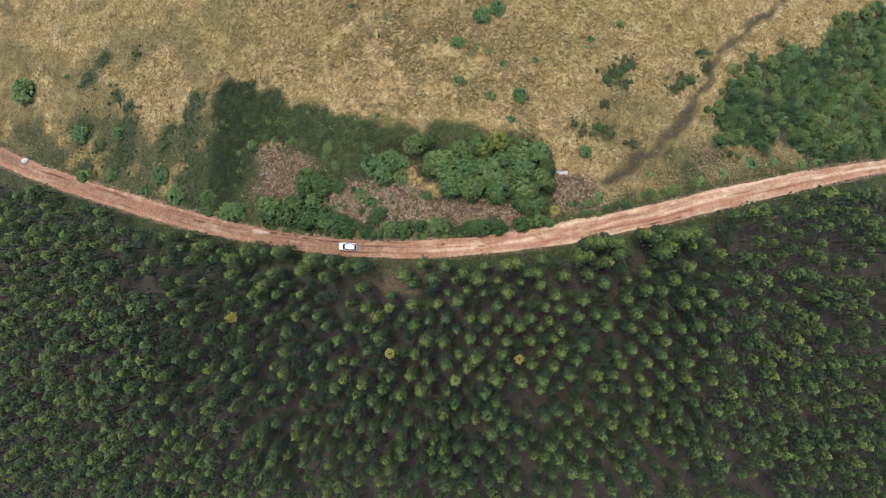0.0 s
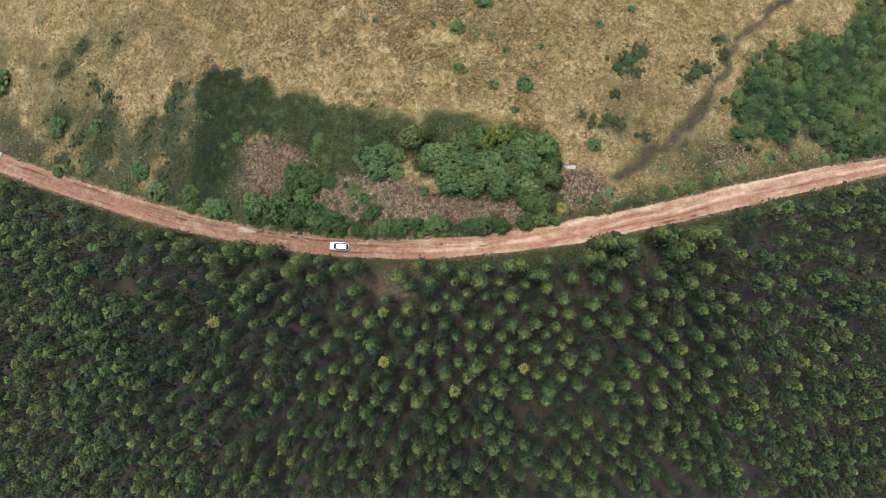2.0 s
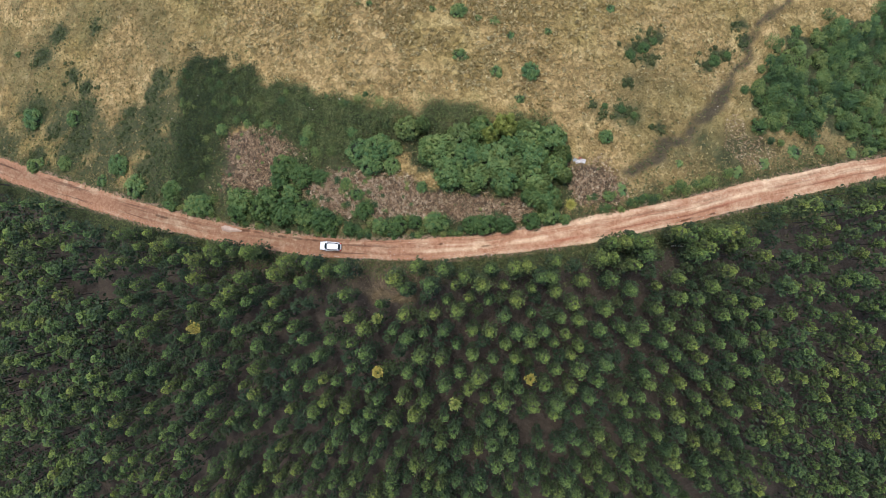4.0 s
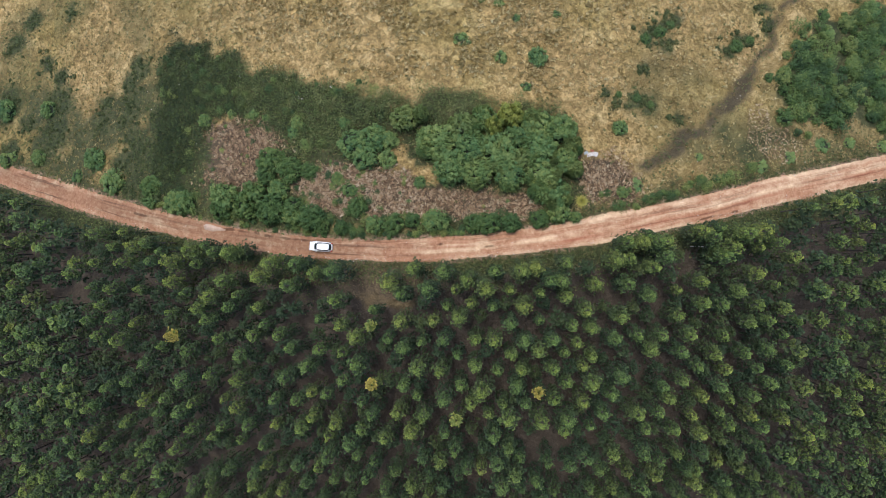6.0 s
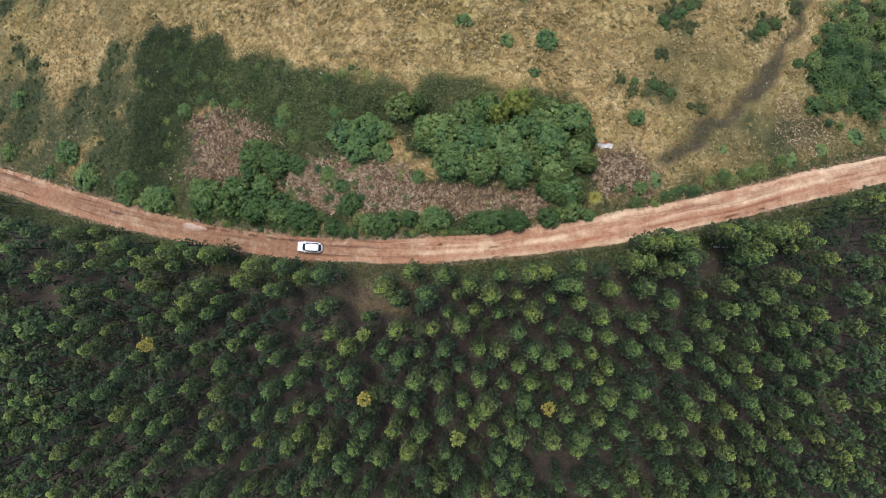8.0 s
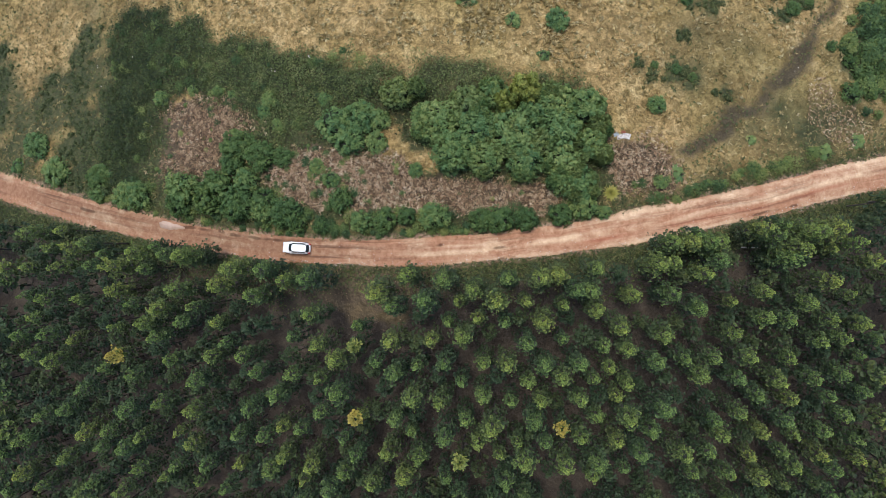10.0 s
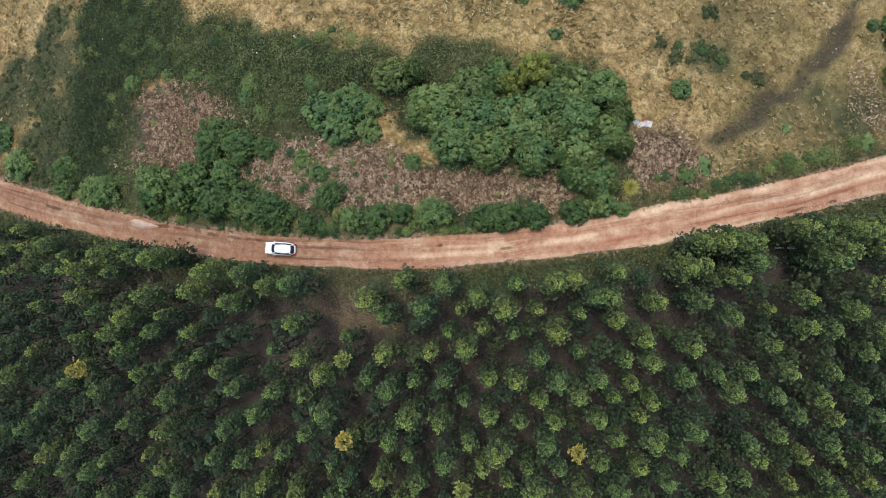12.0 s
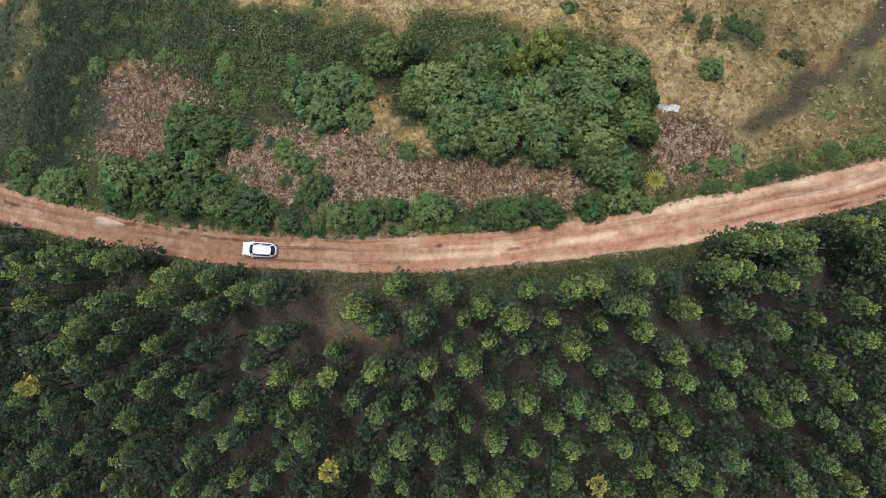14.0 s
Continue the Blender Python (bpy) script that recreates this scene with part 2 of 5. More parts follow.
hedge_growth = [(29.1, 10, 0.9), (32.3, 10.4, 1), (31.5, 7.8, 1.2), (34.2, 7.9, 0.7), (37, 9.3, 1), (40.6, 10.1, 1.1), (45.9, 12.8, 1.3), (47.4, 12.1, 1.1),
    (50, 13.5, 1.5), (52.7, 14.1, 1.5), (38.4, 10.1, 0.7), (43.5, 11.8, 0.8), (56, 16, 1.2)]
edge_bushes = [(58.2, 16.4, 1.3), (63.8, 18.6, 1.2), (71, 21.5, 1.5), (76.9, 22.5, 1.3), (45.9,
    17.5, 0.8), (84.5, 22.4, 1.4), (89.2, 23.4, 1.4), (34.3, 11.6, 1.3), (38.6, 40.9, 1.9), (36, 39.3, 1.6), (40.7, 42.5, 1.3), (53.5, 39.3, 2),
    (56.4, 40.9, 1.4), (34.1, 27.7, 1.3), (36.7, 26.6, 1.2), (30.8, 28.2, 1)]
road_holes = [(-0.5, 0.4, -0.1, 0.28), (7.7, 10.8, -0.1, 0.22), (12.8, 15.5, 0.95, 0.24), (8.5, 10.9, -1.65, 0.24), (-42.4, -34.5, 1.15, 0.30), (-33.5, -22.5, 0.0, 0.26), (-64.5, -59, 3.7, 0.28), (44.2, 53.8, 6.8, 0.24), (-28, -19, 0.9, 0.16)]
agave_at = (24.50, 8.42)
scrap_at = (26.09, 17.03)
car_at = (-21.77, -1.24)
puddle_at = (-44.4, 1.5)
boulder_at = (-127.49, 20.78)
pale_stones = [(-47.4, 15.7), (-49.5, 18), (-16.1, -4.2), (-17.9, -3.4), (5.2, -2.9), (16.5, 18.3), (-41.1, 31.3), (-63.6, 29.7), (-21.9, 28.5), (-28,
    26.7), (-27.3, 26.2), (53.8, 29.3), (45.6, 16.6), (30.3, 18.6), (-55.2, 30.4), (-27.9, 26.3), (-21.7, 28.3), (-29.3, 26.7), (-40.9, 31), (-63.4,
    29.3), (-62, 25.7), (54.4, 29.9), (27.7, 31.2), (67.4, 18), (-130.3, 31.9)]
weed_patches = [(38.9, 42.5, 2.6), (40.9, 43.7, 2), (40.3, 38.5, 1.8), (36.4, 39.7, 2.2), (54.9, 40.9, 2.6), (51.7, 38.1, 1.9), (33.9, 27.7, 2.2),
    (28.3, 28.3, 1.3), (36.3, 26.4, 1.8), (30.2, 26.5, 1.3), (59.4, 47.8, 2), (60.3, 44.1, 1.5), (41.5, 24.4, 1.4), (35.8, 33.2, 1.3), (-89, 29, 5.5),
    (-89.3, 21.5, 5.5), (-92.9, 17.7, 4.5), (-105, 29.5, 6), (-94, 38.2, 2.6), (-89.8, 34.9, 2.8), (-106.1, 43.6, 3.5), (-101.2, 48.7, 3), (-88.8, 50.4, 2.2),
    (-74.9, 23.1, 3), (-74.1, 27.5, 2), (-68.6, 23.3, 2.5), (-103.8, 17.4, 4), (-68, 15, 3), (-67, 27, 3.5), (-66, 35, 3), (-98, 24, 3), (-66, 19, 3.5), (-69, 32, 2.5), (-60, 24, 4.5), (-63, 17, 4.5), (-58, 14, 3), (-65, 9.5, 2.5)]


def hill(x, y):
    """The rounded hill on which everything stands."""
    x, y = np.asarray(x, float), np.asarray(y, float)
    return -49.16 * (1 - np.exp(-(x * x + y * y) / 14400.0))


def north_edge(x):
    x = np.asarray(x, float)
    c = np.clip(x, -135, 107)
    slope = (np.polyval(road_north, c / 100) - np.polyval(road_north, (c - np.sign(c)) / 100)) * np.sign(c)
    return np.polyval(road_north, c / 100) + (x - c) * np.clip(slope, -0.35, 0.35)


def south_edge(x):
    x = np.asarray(x, float)
    c = np.clip(x, -135, 107)
    slope = (np.polyval(road_south, c / 100) - np.polyval(road_south, (c - np.sign(c)) / 100)) * np.sign(c)
    return np.polyval(road_south, c / 100) + (x - c) * np.clip(slope, -0.35, 0.35)


LATTICE = np.random.default_rng(77).uniform(-1, 1, (256, 256))


def lattice_noise(x, y):
    i, j = np.floor(x).astype(int), np.floor(y).astype(int)
    f, g = x - i, y - j
    f, g = f * f * (3 - 2 * f), g * g * (3 - 2 * g)
    i, j, k, m = i % 256, j % 256, (i + 1) % 256, (j + 1) % 256
    return (LATTICE[i, j] * (1 - f) + LATTICE[k, j] * f) * (1 - g) + (LATTICE[i, m] * (1 - f) + LATTICE[k, m] * f) * g


def wobble(x, y, size, seed=0):
    """Smooth irregular unevenness between -1 and 1."""
    x, y = np.asarray(x, float) * 2 / size, np.asarray(y, float) * 2 / size
    a, b = 0.8 * x + 0.6 * y + seed * 17.3, 0.8 * y - 0.6 * x + seed * 41.9
    return (lattice_noise(a, b) + 0.5 * lattice_noise(2.1 * b + 31, 2.1 * a + 57)) / 1.25


def ragged(x, size, seed=0):
    """Irregular unevenness along a line, between -1 and 1."""
    knots = np.random.default_rng(900 + seed).uniform(-1, 1, 600)
    at = np.asarray(x, float) / size + 300
    i = np.clip(np.floor(at).astype(int), 0, 598)
    f = np.clip(at - i, 0, 1)
    f = f * f * (3 - 2 * f)
    return knots[i] * (1 - f) + knots[i + 1] * f


def off_road(x, y):
    """Metres to the nearer road edge; negative on the road."""
    return np.maximum(y - north_edge(x), south_edge(x) - y)


def ground_z(x, y):
    x, y = np.asarray(x, float), np.asarray(y, float)
    d = np.clip((off_road(x, y) - 1.8) / 4, 0, 1)
    near = np.exp(-((x / 150) ** 2 + (y / 120) ** 2))
    return hill(x, y) + d * (0.30 * wobble(x, y, 17, 1) + 0.10 * wobble(x, y, 5, 2)) * near - 0.45 * gully_mask(x, y)


def inside(poly, x, y):
    x, y = np.asarray(x, float), np.asarray(y, float)
    res = np.zeros(np.broadcast(x, y).shape, bool)
    n = len(poly)
    for i in range(n):
        (x0, y0), (x1, y1) = poly[i], poly[(i + 1) % n]
        if y0 == y1:
            continue
        cross = ((y0 > y) != (y1 > y)) & (x < (x1 - x0) * (y - y0) / (y1 - y0) + x0)
        res ^= cross
    return res


def softly(poly, x, y, width):
    """How far inside a patch, from 0 to 1, fading over its ragged margin."""
    total = 0
    for k in range(10):
        a, d = k * 2.4, width * math.sqrt((k + 0.5) / 10)
        total = total + inside(poly, x + d * math.cos(a), y + d * math.sin(a))
    return total / 10


def gully_mask(x, y):
    x, y = np.asarray(x, float), np.asarray(y, float)
    best = np.full(np.broadcast(x, y).shape, 1e9)
    for (x0, y0), (x1, y1) in zip(gully[:-1], gully[1:]):
        u = np.clip(((x - x0) * (x1 - x0) + (y - y0) * (y1 - y0)) / ((x1 - x0) ** 2 + (y1 - y0) ** 2), 0, 1)
        best = np.minimum(best, np.hypot(x - x0 - u * (x1 - x0), y - y0 - u * (y1 - y0)))
    return np.exp(-(best / ((1.7 + 0.5 * wobble(x, y, 9, 5)) * (1 - 0.45 * np.clip((y - 30) / 10, 0, 1)))) ** 2)


# ---- materials ----
def shader(name):
    m = bpy.data.materials.new(name)
    m.use_nodes = True
    nt = m.node_tree
    return m, nt, nt.nodes["Principled BSDF"]


def noise_of(nt, vec, scale, detail=4.0, rough=0.6, twist=0.0):
    n = nt.nodes.new("ShaderNodeTexNoise")
    n.inputs["Scale"].default_value, n.inputs["Detail"].default_value, n.inputs["Roughness"].default_value = scale, detail, rough
    n.inputs["Distortion"].default_value = twist
    if vec is not None:
        nt.links.new(vec, n.inputs["Vector"])
    return n.outputs["Fac"]


def ramp(nt, fac, stops):
    r = nt.nodes.new("ShaderNodeValToRGB")
    el = r.color_ramp.elements
    while len(el) < len(stops):
        el.new(0.5)
    for e, (p, c) in zip(el, stops):
        e.position, e.color = p, (*c, 1) if len(c) == 3 else c
    nt.links.new(fac, r.inputs[0])
    return r.outputs[0]


def grey(nt, fac, lo, hi):
    r = nt.nodes.new("ShaderNodeMapRange")
    r.inputs[1].default_value, r.inputs[2].default_value = lo, hi
    nt.links.new(fac, r.inputs[0])
    return r.outputs[0]


def blend(nt, fac, a, b, kind='MIX'):
    n = nt.nodes.new("ShaderNodeMix")
    n.data_type, n.blend_type = 'RGBA', kind
    for sock, v in ((n.inputs[0], fac), (n.inputs[6], a), (n.inputs[7], b)):
        if isinstance(v, (int, float)):
            sock.default_value = v
        elif isinstance(v, tuple):
            sock.default_value = (*v, 1)
        else:
            nt.links.new(v, sock)
    return n.outputs[2]


def maths(nt, op, a, b):
    n = nt.nodes.new("ShaderNodeMath")
    n.operation, n.use_clamp = op, True
    for sock, v in ((n.inputs[0], a), (n.inputs[1], b)):
        if isinstance(v, (int, float)):
            sock.default_value = v
        else:
            nt.links.new(v, sock)
    return n.outputs[0]


def bump(nt, bsdf, height, strength, dist):
    b = nt.nodes.new("ShaderNodeBump")
    b.inputs["Strength"].default_value, b.inputs["Distance"].default_value = strength, dist
    nt.links.new(height, b.inputs["Height"])
    nt.links.new(b.outputs[0], bsdf.inputs["Normal"])


def coords(nt, which="Object"):
    return nt.nodes.new("ShaderNodeTexCoord").outputs[which]


def attribute(nt, name):
    a = nt.nodes.new("ShaderNodeAttribute")
    a.attribute_name = name
    return a.outputs["Fac"]


def leafy(name, tones, clump_tones=0.35, by="object", translucent=0.25, gloss=0.6, young_lit=None, lobes=0.0):
    """Foliage: tone by plant, broken up by tuft and by a fine grain."""
    m, nt, bsdf = shader(name)
    if by == "object":
        pick = nt.nodes.new("ShaderNodeObjectInfo").outputs["Random"]
    else:
        pick = attribute(nt, "tint")
    isl = nt.nodes.new("ShaderNodeNewGeometry").outputs["Random Per Island"]
    mixed = maths(nt, 'ADD', maths(nt, 'MULTIPLY', pick, 1 - clump_tones), maths(nt, 'MULTIPLY', isl, clump_tones))
    if lobes:
        mixed = maths(nt, 'ADD', maths(nt, 'MULTIPLY', mixed, 1 - lobes), maths(nt, 'MULTIPLY', attribute(nt, "lobe"), lobes))
    col = ramp(nt, mixed, [(i / (len(tones) - 1), c) for i, c in enumerate(tones)])
    grain = noise_of(nt, coords(nt), 2.2, 3)
    col = blend(nt, grey(nt, grain, 0.3, 0.75), blend(nt, 1.0, col, (0.62, 0.66, 0.6), 'MULTIPLY'), col)
    if young_lit:
        col = blend(nt, maths(nt, 'MULTIPLY', attribute(nt, "young_lit"), 0.85), col, blend(nt, 1.0, col, young_lit, 'MULTIPLY'))
    nt.links.new(col, bsdf.inputs["Base Color"])
    bsdf.inputs["Roughness"].default_value = gloss
    bsdf.inputs["Specular IOR Level"].default_value = 0.25
    tr = nt.nodes.new("ShaderNodeBsdfTranslucent")
    nt.links.new(blend(nt, 1.0, col, (1.0, 1.1, 0.6), 'MULTIPLY'), tr.inputs[0])
    mx = nt.nodes.new("ShaderNodeMixShader")
    mx.inputs[0].default_value = translucent
    nt.links.new(bsdf.outputs[0], mx.inputs[1])
    nt.links.new(tr.outputs[0], mx.inputs[2])
    nt.links.new(mx.outputs[0], nt.nodes["Material Output"].inputs[0])
    return m


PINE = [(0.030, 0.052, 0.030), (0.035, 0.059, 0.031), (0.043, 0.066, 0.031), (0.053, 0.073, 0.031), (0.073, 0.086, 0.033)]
# tint of pale shoot tips, which also paints light onto the crown tops
YOUNG_LIT = (7.0, 6.0, 2.8)
needles = leafy("pine_needles", PINE, 0.35, young_lit=YOUNG_LIT)
needles_far = leafy("pine_needles_of_stand", PINE, 0.35, by="tint", young_lit=YOUNG_LIT)
needles_yellow = leafy("yellowing_needles", [(0.22, 0.20, 0.05), (0.36, 0.28, 0.055), (0.46, 0.36, 0.09), (0.27, 0.23, 0.06)], 0.9)
needles_pale = leafy("pale_new_needles", [(0.17, 0.21, 0.06), (0.25, 0.27, 0.07), (0.34, 0.33, 0.09)], 0.9)
bush_leaf = leafy("bush_leaves", [(0.066, 0.142, 0.060), (0.106, 0.190, 0.070), (0.155, 0.232, 0.078), (0.212, 0.270, 0.086), (0.30, 0.328, 0.106)], 0.4, lobes=0.45)
deep_leaf = leafy("deep_green_leaves", [(0.052, 0.102, 0.040), (0.076, 0.136, 0.044), (0.108, 0.168, 0.050), (0.17, 0.215, 0.065)], 0.5, lobes=0.45)
olive_leaf = leafy("olive_leaves", [(0.100, 0.158, 0.062), (0.145, 0.200, 0.070), (0.20, 0.245, 0.080), (0.27, 0.295, 0.098)], 0.5, lobes=0.45)
golden_leaf = leafy("golden_leaves", [(0.14, 0.20, 0.055), (0.25, 0.28, 0.065), (0.38, 0.35, 0.09)], 0.6, lobes=0.3)
bramble_leaf = leafy("bramble_leaves", [(0.016, 0.028, 0.013), (0.036, 0.056, 0.021), (0.080, 0.105, 0.034), (0.150, 0.175, 0.060), (0.24, 0.24, 0.10)], 0.45, by="tint")
dead_leaf = leafy("dead_fronds", [(0.050, 0.033, 0.019), (0.160, 0.091, 0.049), (0.31, 0.192, 0.110), (0.47, 0.335, 0.215), (0.70, 0.59, 0.44)], 0.75, by="tint", translucent=0.1)
straw = leafy("dry_grass_blades", [(0.12, 0.100, 0.043), (0.30, 0.217, 0.091), (0.49, 0.362, 0.170), (0.70, 0.56, 0.33)], 0.6, by="tint", translucent=0.15)
weed_leaf = leafy("weed_leaves", [(0.030, 0.046, 0.020), (0.06, 0.08, 0.03), (0.10, 0.125, 0.045), (0.17, 0.165, 0.065), (0.27, 0.22, 0.10)], 0.65, by="tint")
growth_leaf = leafy("roadside_leaves", [(0.034, 0.070, 0.034), (0.070, 0.125, 0.045), (0.120, 0.180, 0.056), (0.20, 0.245, 0.075), (0.31, 0.31, 0.105)], 0.25, by="tint")
agave_leaf = leafy("agave_leaves", [(0.30, 0.29, 0.07), (0.44, 0.39, 0.10), (0.20, 0.23, 0.07)], 0.9)


def bark_material():
    m, nt, bsdf = shader("bark")
    n = noise_of(nt, coords(nt), 9, 5)
    nt.links.new(ramp(nt, n, [(0.3, (0.036, 0.030, 0.026)), (0.7, (0.085, 0.070, 0.060))]), bsdf.inputs["Base Color"])
    bsdf.inputs["Roughness"].default_value = 0.9
    bump(nt, bsdf, n, 0.6, 0.03)
    return m


bark = bark_material()
# dark colour stands in for the shade inside the bushes
shaded_core = leafy("shaded_core", [(0.022, 0.032, 0.016), (0.035, 0.045, 0.020)], 0.5)


def ground_material():
    m, nt, bsdf = shader("ground")
    co = coords(nt)
    big, mid, fine, tiny = noise_of(nt, co, 0.045, 4), noise_of(nt, co, 0.30, 5, 0.65, 0.6), noise_of(nt, co, 1.05, 6, 0.7, 0.9), noise_of(nt, co, 5, 4, 0.7, 0.8)
    dry = ramp(nt, mid, [(0.30, (0.212, 0.147, 0.060)), (0.5, (0.37, 0.255, 0.109)), (0.70, (0.54, 0.40, 0.195))])
    dry = blend(nt, grey(nt, fine, 0.42, 0.58), blend(nt, 1.0, dry, (0.52, 0.52, 0.47), 'MULTIPLY'), blend(nt, 1.0, dry, (1.10, 1.09, 1.08), 'MULTIPLY'))
    dry = blend(nt, grey(nt, big, 0.42, 0.66), dry, blend(nt, 1.0, dry, (0.80, 0.86, 0.72), 'MULTIPLY'))
    green = ramp(nt, blend(nt, 0.6, mid, fine), [(0.32, (0.022, 0.030, 0.015)), (0.5, (0.052, 0.060, 0.026)), (0.68, (0.15, 0.13, 0.058))])
    edge = maths(nt, 'ADD', attribute(nt, "green"), maths(nt, 'MULTIPLY', maths(nt, 'SUBTRACT', fine, 0.42), 1.4))
    col = blend(nt, grey(nt, maths(nt, 'MULTIPLY', attribute(nt, "green"), edge), 0.08, 0.45), dry, green)
    brown = ramp(nt, fine, [(0.3, (0.055, 0.042, 0.026)), (0.55, (0.115, 0.085, 0.052)), (0.75, (0.21, 0.16, 0.10))])
    col = blend(nt, grey(nt, maths(nt, 'MULTIPLY', attribute(nt, "fronds"), maths(nt, 'ADD', mid, 0.3)), 0.25, 0.55), col, brown)
    burnt = ramp(nt, fine, [(0.35, (0.038, 0.031, 0.020)), (0.7, (0.115, 0.089, 0.050))])
    col = blend(nt, grey(nt, maths(nt, 'MULTIPLY', attribute(nt, "burnt"), maths(nt, 'ADD', maths(nt, 'MULTIPLY', maths(nt, 'SUBTRACT', fine, 0.25), 2.2), 0.1)), 0.1, 0.62), col, burnt)
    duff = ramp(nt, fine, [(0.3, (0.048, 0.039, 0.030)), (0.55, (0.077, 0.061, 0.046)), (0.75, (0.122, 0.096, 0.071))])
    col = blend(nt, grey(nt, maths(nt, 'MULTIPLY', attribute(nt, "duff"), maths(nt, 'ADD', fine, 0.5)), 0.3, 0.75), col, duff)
    earth = ramp(nt, fine, [(0.3, (0.17, 0.105, 0.066)), (0.55, (0.30, 0.20, 0.13)), (0.75, (0.42, 0.31, 0.21))])
    col = blend(nt, grey(nt, maths(nt, 'MULTIPLY', attribute(nt, "earth"), maths(nt, 'ADD', fine, 0.35)), 0.30, 0.62), col, earth)
    col = blend(nt, grey(nt, tiny, 0.36, 0.56), blend(nt, 1.0, col, (0.48, 0.48, 0.46), 'MULTIPLY'), col)
    nt.links.new(col, bsdf.inputs["Base Color"])
    bsdf.inputs["Roughness"].default_value = 0.95
    bsdf.inputs["Specular IOR Level"].default_value = 0.15
    bump(nt, bsdf, maths(nt, 'ADD', fine, maths(nt, 'MULTIPLY', tiny, 0.5)), 0.9, 0.25)
    return m


def road_material():
    m, nt, bsdf = shader("red_clay")
    uv = coords(nt, "UV")
    def stretched(sx, sy):
        mp = nt.nodes.new("ShaderNodeMapping")
        mp.inputs["Scale"].default_value = (sx, sy, 1.0)
        nt.links.new(uv, mp.inputs["Vector"])
        return mp.outputs[0]
    co = coords(nt)
    streak, wide = noise_of(nt, stretched(0.10, 0.75), 1.0, 4, 0.55, 0.8), noise_of(nt, co, 0.22, 5, 0.66, 1.2)
    lines = noise_of(nt, stretched(0.10, 2.6), 1.0, 4, 0.6, 0.4)
    fine, grit = noise_of(nt, co, 1.3, 6, 0.72, 0.5), noise_of(nt, co, 6.5, 5, 0.75)
    red = ramp(nt, fine, [(0.3, (0.235, 0.108, 0.058)), (0.5, (0.330, 0.168, 0.094)), (0.75, (0.44, 0.245, 0.148))])
    deep = ramp(nt, fine, [(0.3, (0.235, 0.088, 0.046)), (0.6, (0.33, 0.135, 0.075))])
    pale = ramp(nt, fine, [(0.3, (0.45, 0.292, 0.172)), (0.55, (0.58, 0.410, 0.258)), (0.75, (0.70, 0.55, 0.375))])
    wear = maths(nt, 'ADD', maths(nt, 'MULTIPLY', attribute(nt, "worn"), 0.9), maths(nt, 'ADD', maths(nt, 'MULTIPLY', maths(nt, 'SUBTRACT', streak, 0.36), 1.25), maths(nt, 'MULTIPLY', maths(nt, 'SUBTRACT', wide, 0.42), 1.2)))
    col = blend(nt, grey(nt, wear, 0.30, 0.85), red, pale)
    col = blend(nt, maths(nt, 'MULTIPLY', attribute(nt, "ruddy"), grey(nt, streak, 0.36, 0.56)), col, deep)
    col = blend(nt, attribute(nt, "dark_west"), col, blend(nt, 1.0, col, (0.46, 0.50, 0.50), 'MULTIPLY'))
    thin = maths(nt, 'MULTIPLY', attribute(nt, "ruts"), grey(nt, lines, 0.46, 0.55))
    col = blend(nt, thin, col, blend(nt, 1.0, col, (0.42, 0.40, 0.40), 'MULTIPLY'))
    col = blend(nt, grey(nt, maths(nt, 'MULTIPLY', attribute(nt, "holes"), maths(nt, 'ADD', fine, 0.5)), 0.2, 0.75), col, blend(nt, 1.0, col, (0.42, 0.39, 0.37), 'MULTIPLY'))
    col = blend(nt, grey(nt, grit, 0.66, 0.78), col, (0.66, 0.56, 0.46))
    col = blend(nt, grey(nt, grit, 0.40, 0.28), col, blend(nt, 1.0, col, (0.6, 0.55, 0.52), 'MULTIPLY'))
    nt.links.new(col, bsdf.inputs["Base Color"])
    bsdf.inputs["Roughness"].default_value = 0.92
    bsdf.inputs["Specular IOR Level"].default_value = 0.2
    bump(nt, bsdf, maths(nt, 'ADD', maths(nt, 'MULTIPLY', streak, 0.6), maths(nt, 'MULTIPLY', grit, 0.4)), 0.8, 0.12)
    return m


def plain(name, color, rough=0.6, metal=0.0, spots=None):
    m, nt, bsdf = shader(name)
    n = noise_of(nt, coords(nt), 5, 5)
    other = spots or tuple(c * 0.75 for c in color)
    nt.links.new(ramp(nt, n, [(0.35, other), (0.6, color)]), bsdf.inputs["Base Color"])
    bsdf.inputs["Roughness"].default_value, bsdf.inputs["Metallic"].default_value = rough, metal
    return m


# ---- mesh helpers ----
def mesh_of(name, verts, faces, material, smooth=False):
    """A mesh from arrays: verts (n, 3) and a list of arrays of faces, each (k, 3) or (k, 4)."""
    me = bpy.data.meshes.new(name)
    verts = np.ascontiguousarray(verts, np.float32)
    faces = [np.asarray(f, np.int32) for f in faces if len(f)]
    loops = np.concatenate([f.ravel() for f in faces])
    sizes = np.concatenate([np.full(len(f), f.shape[1], np.int32) for f in faces])
    me.vertices.add(len(verts))
    me.vertices.foreach_set("co", verts.ravel())
    me.loops.add(len(loops))
    me.loops.foreach_set("vertex_index", loops)
    me.polygons.add(len(sizes))
    me.polygons.foreach_set("loop_start", np.concatenate([[0], np.cumsum(sizes)[:-1]]).astype(np.int32))
    if smooth:
        me.polygons.foreach_set("use_smooth", np.ones(len(sizes), bool))
    me.update(calc_edges=True)
    me.materials.append(material)
    return me


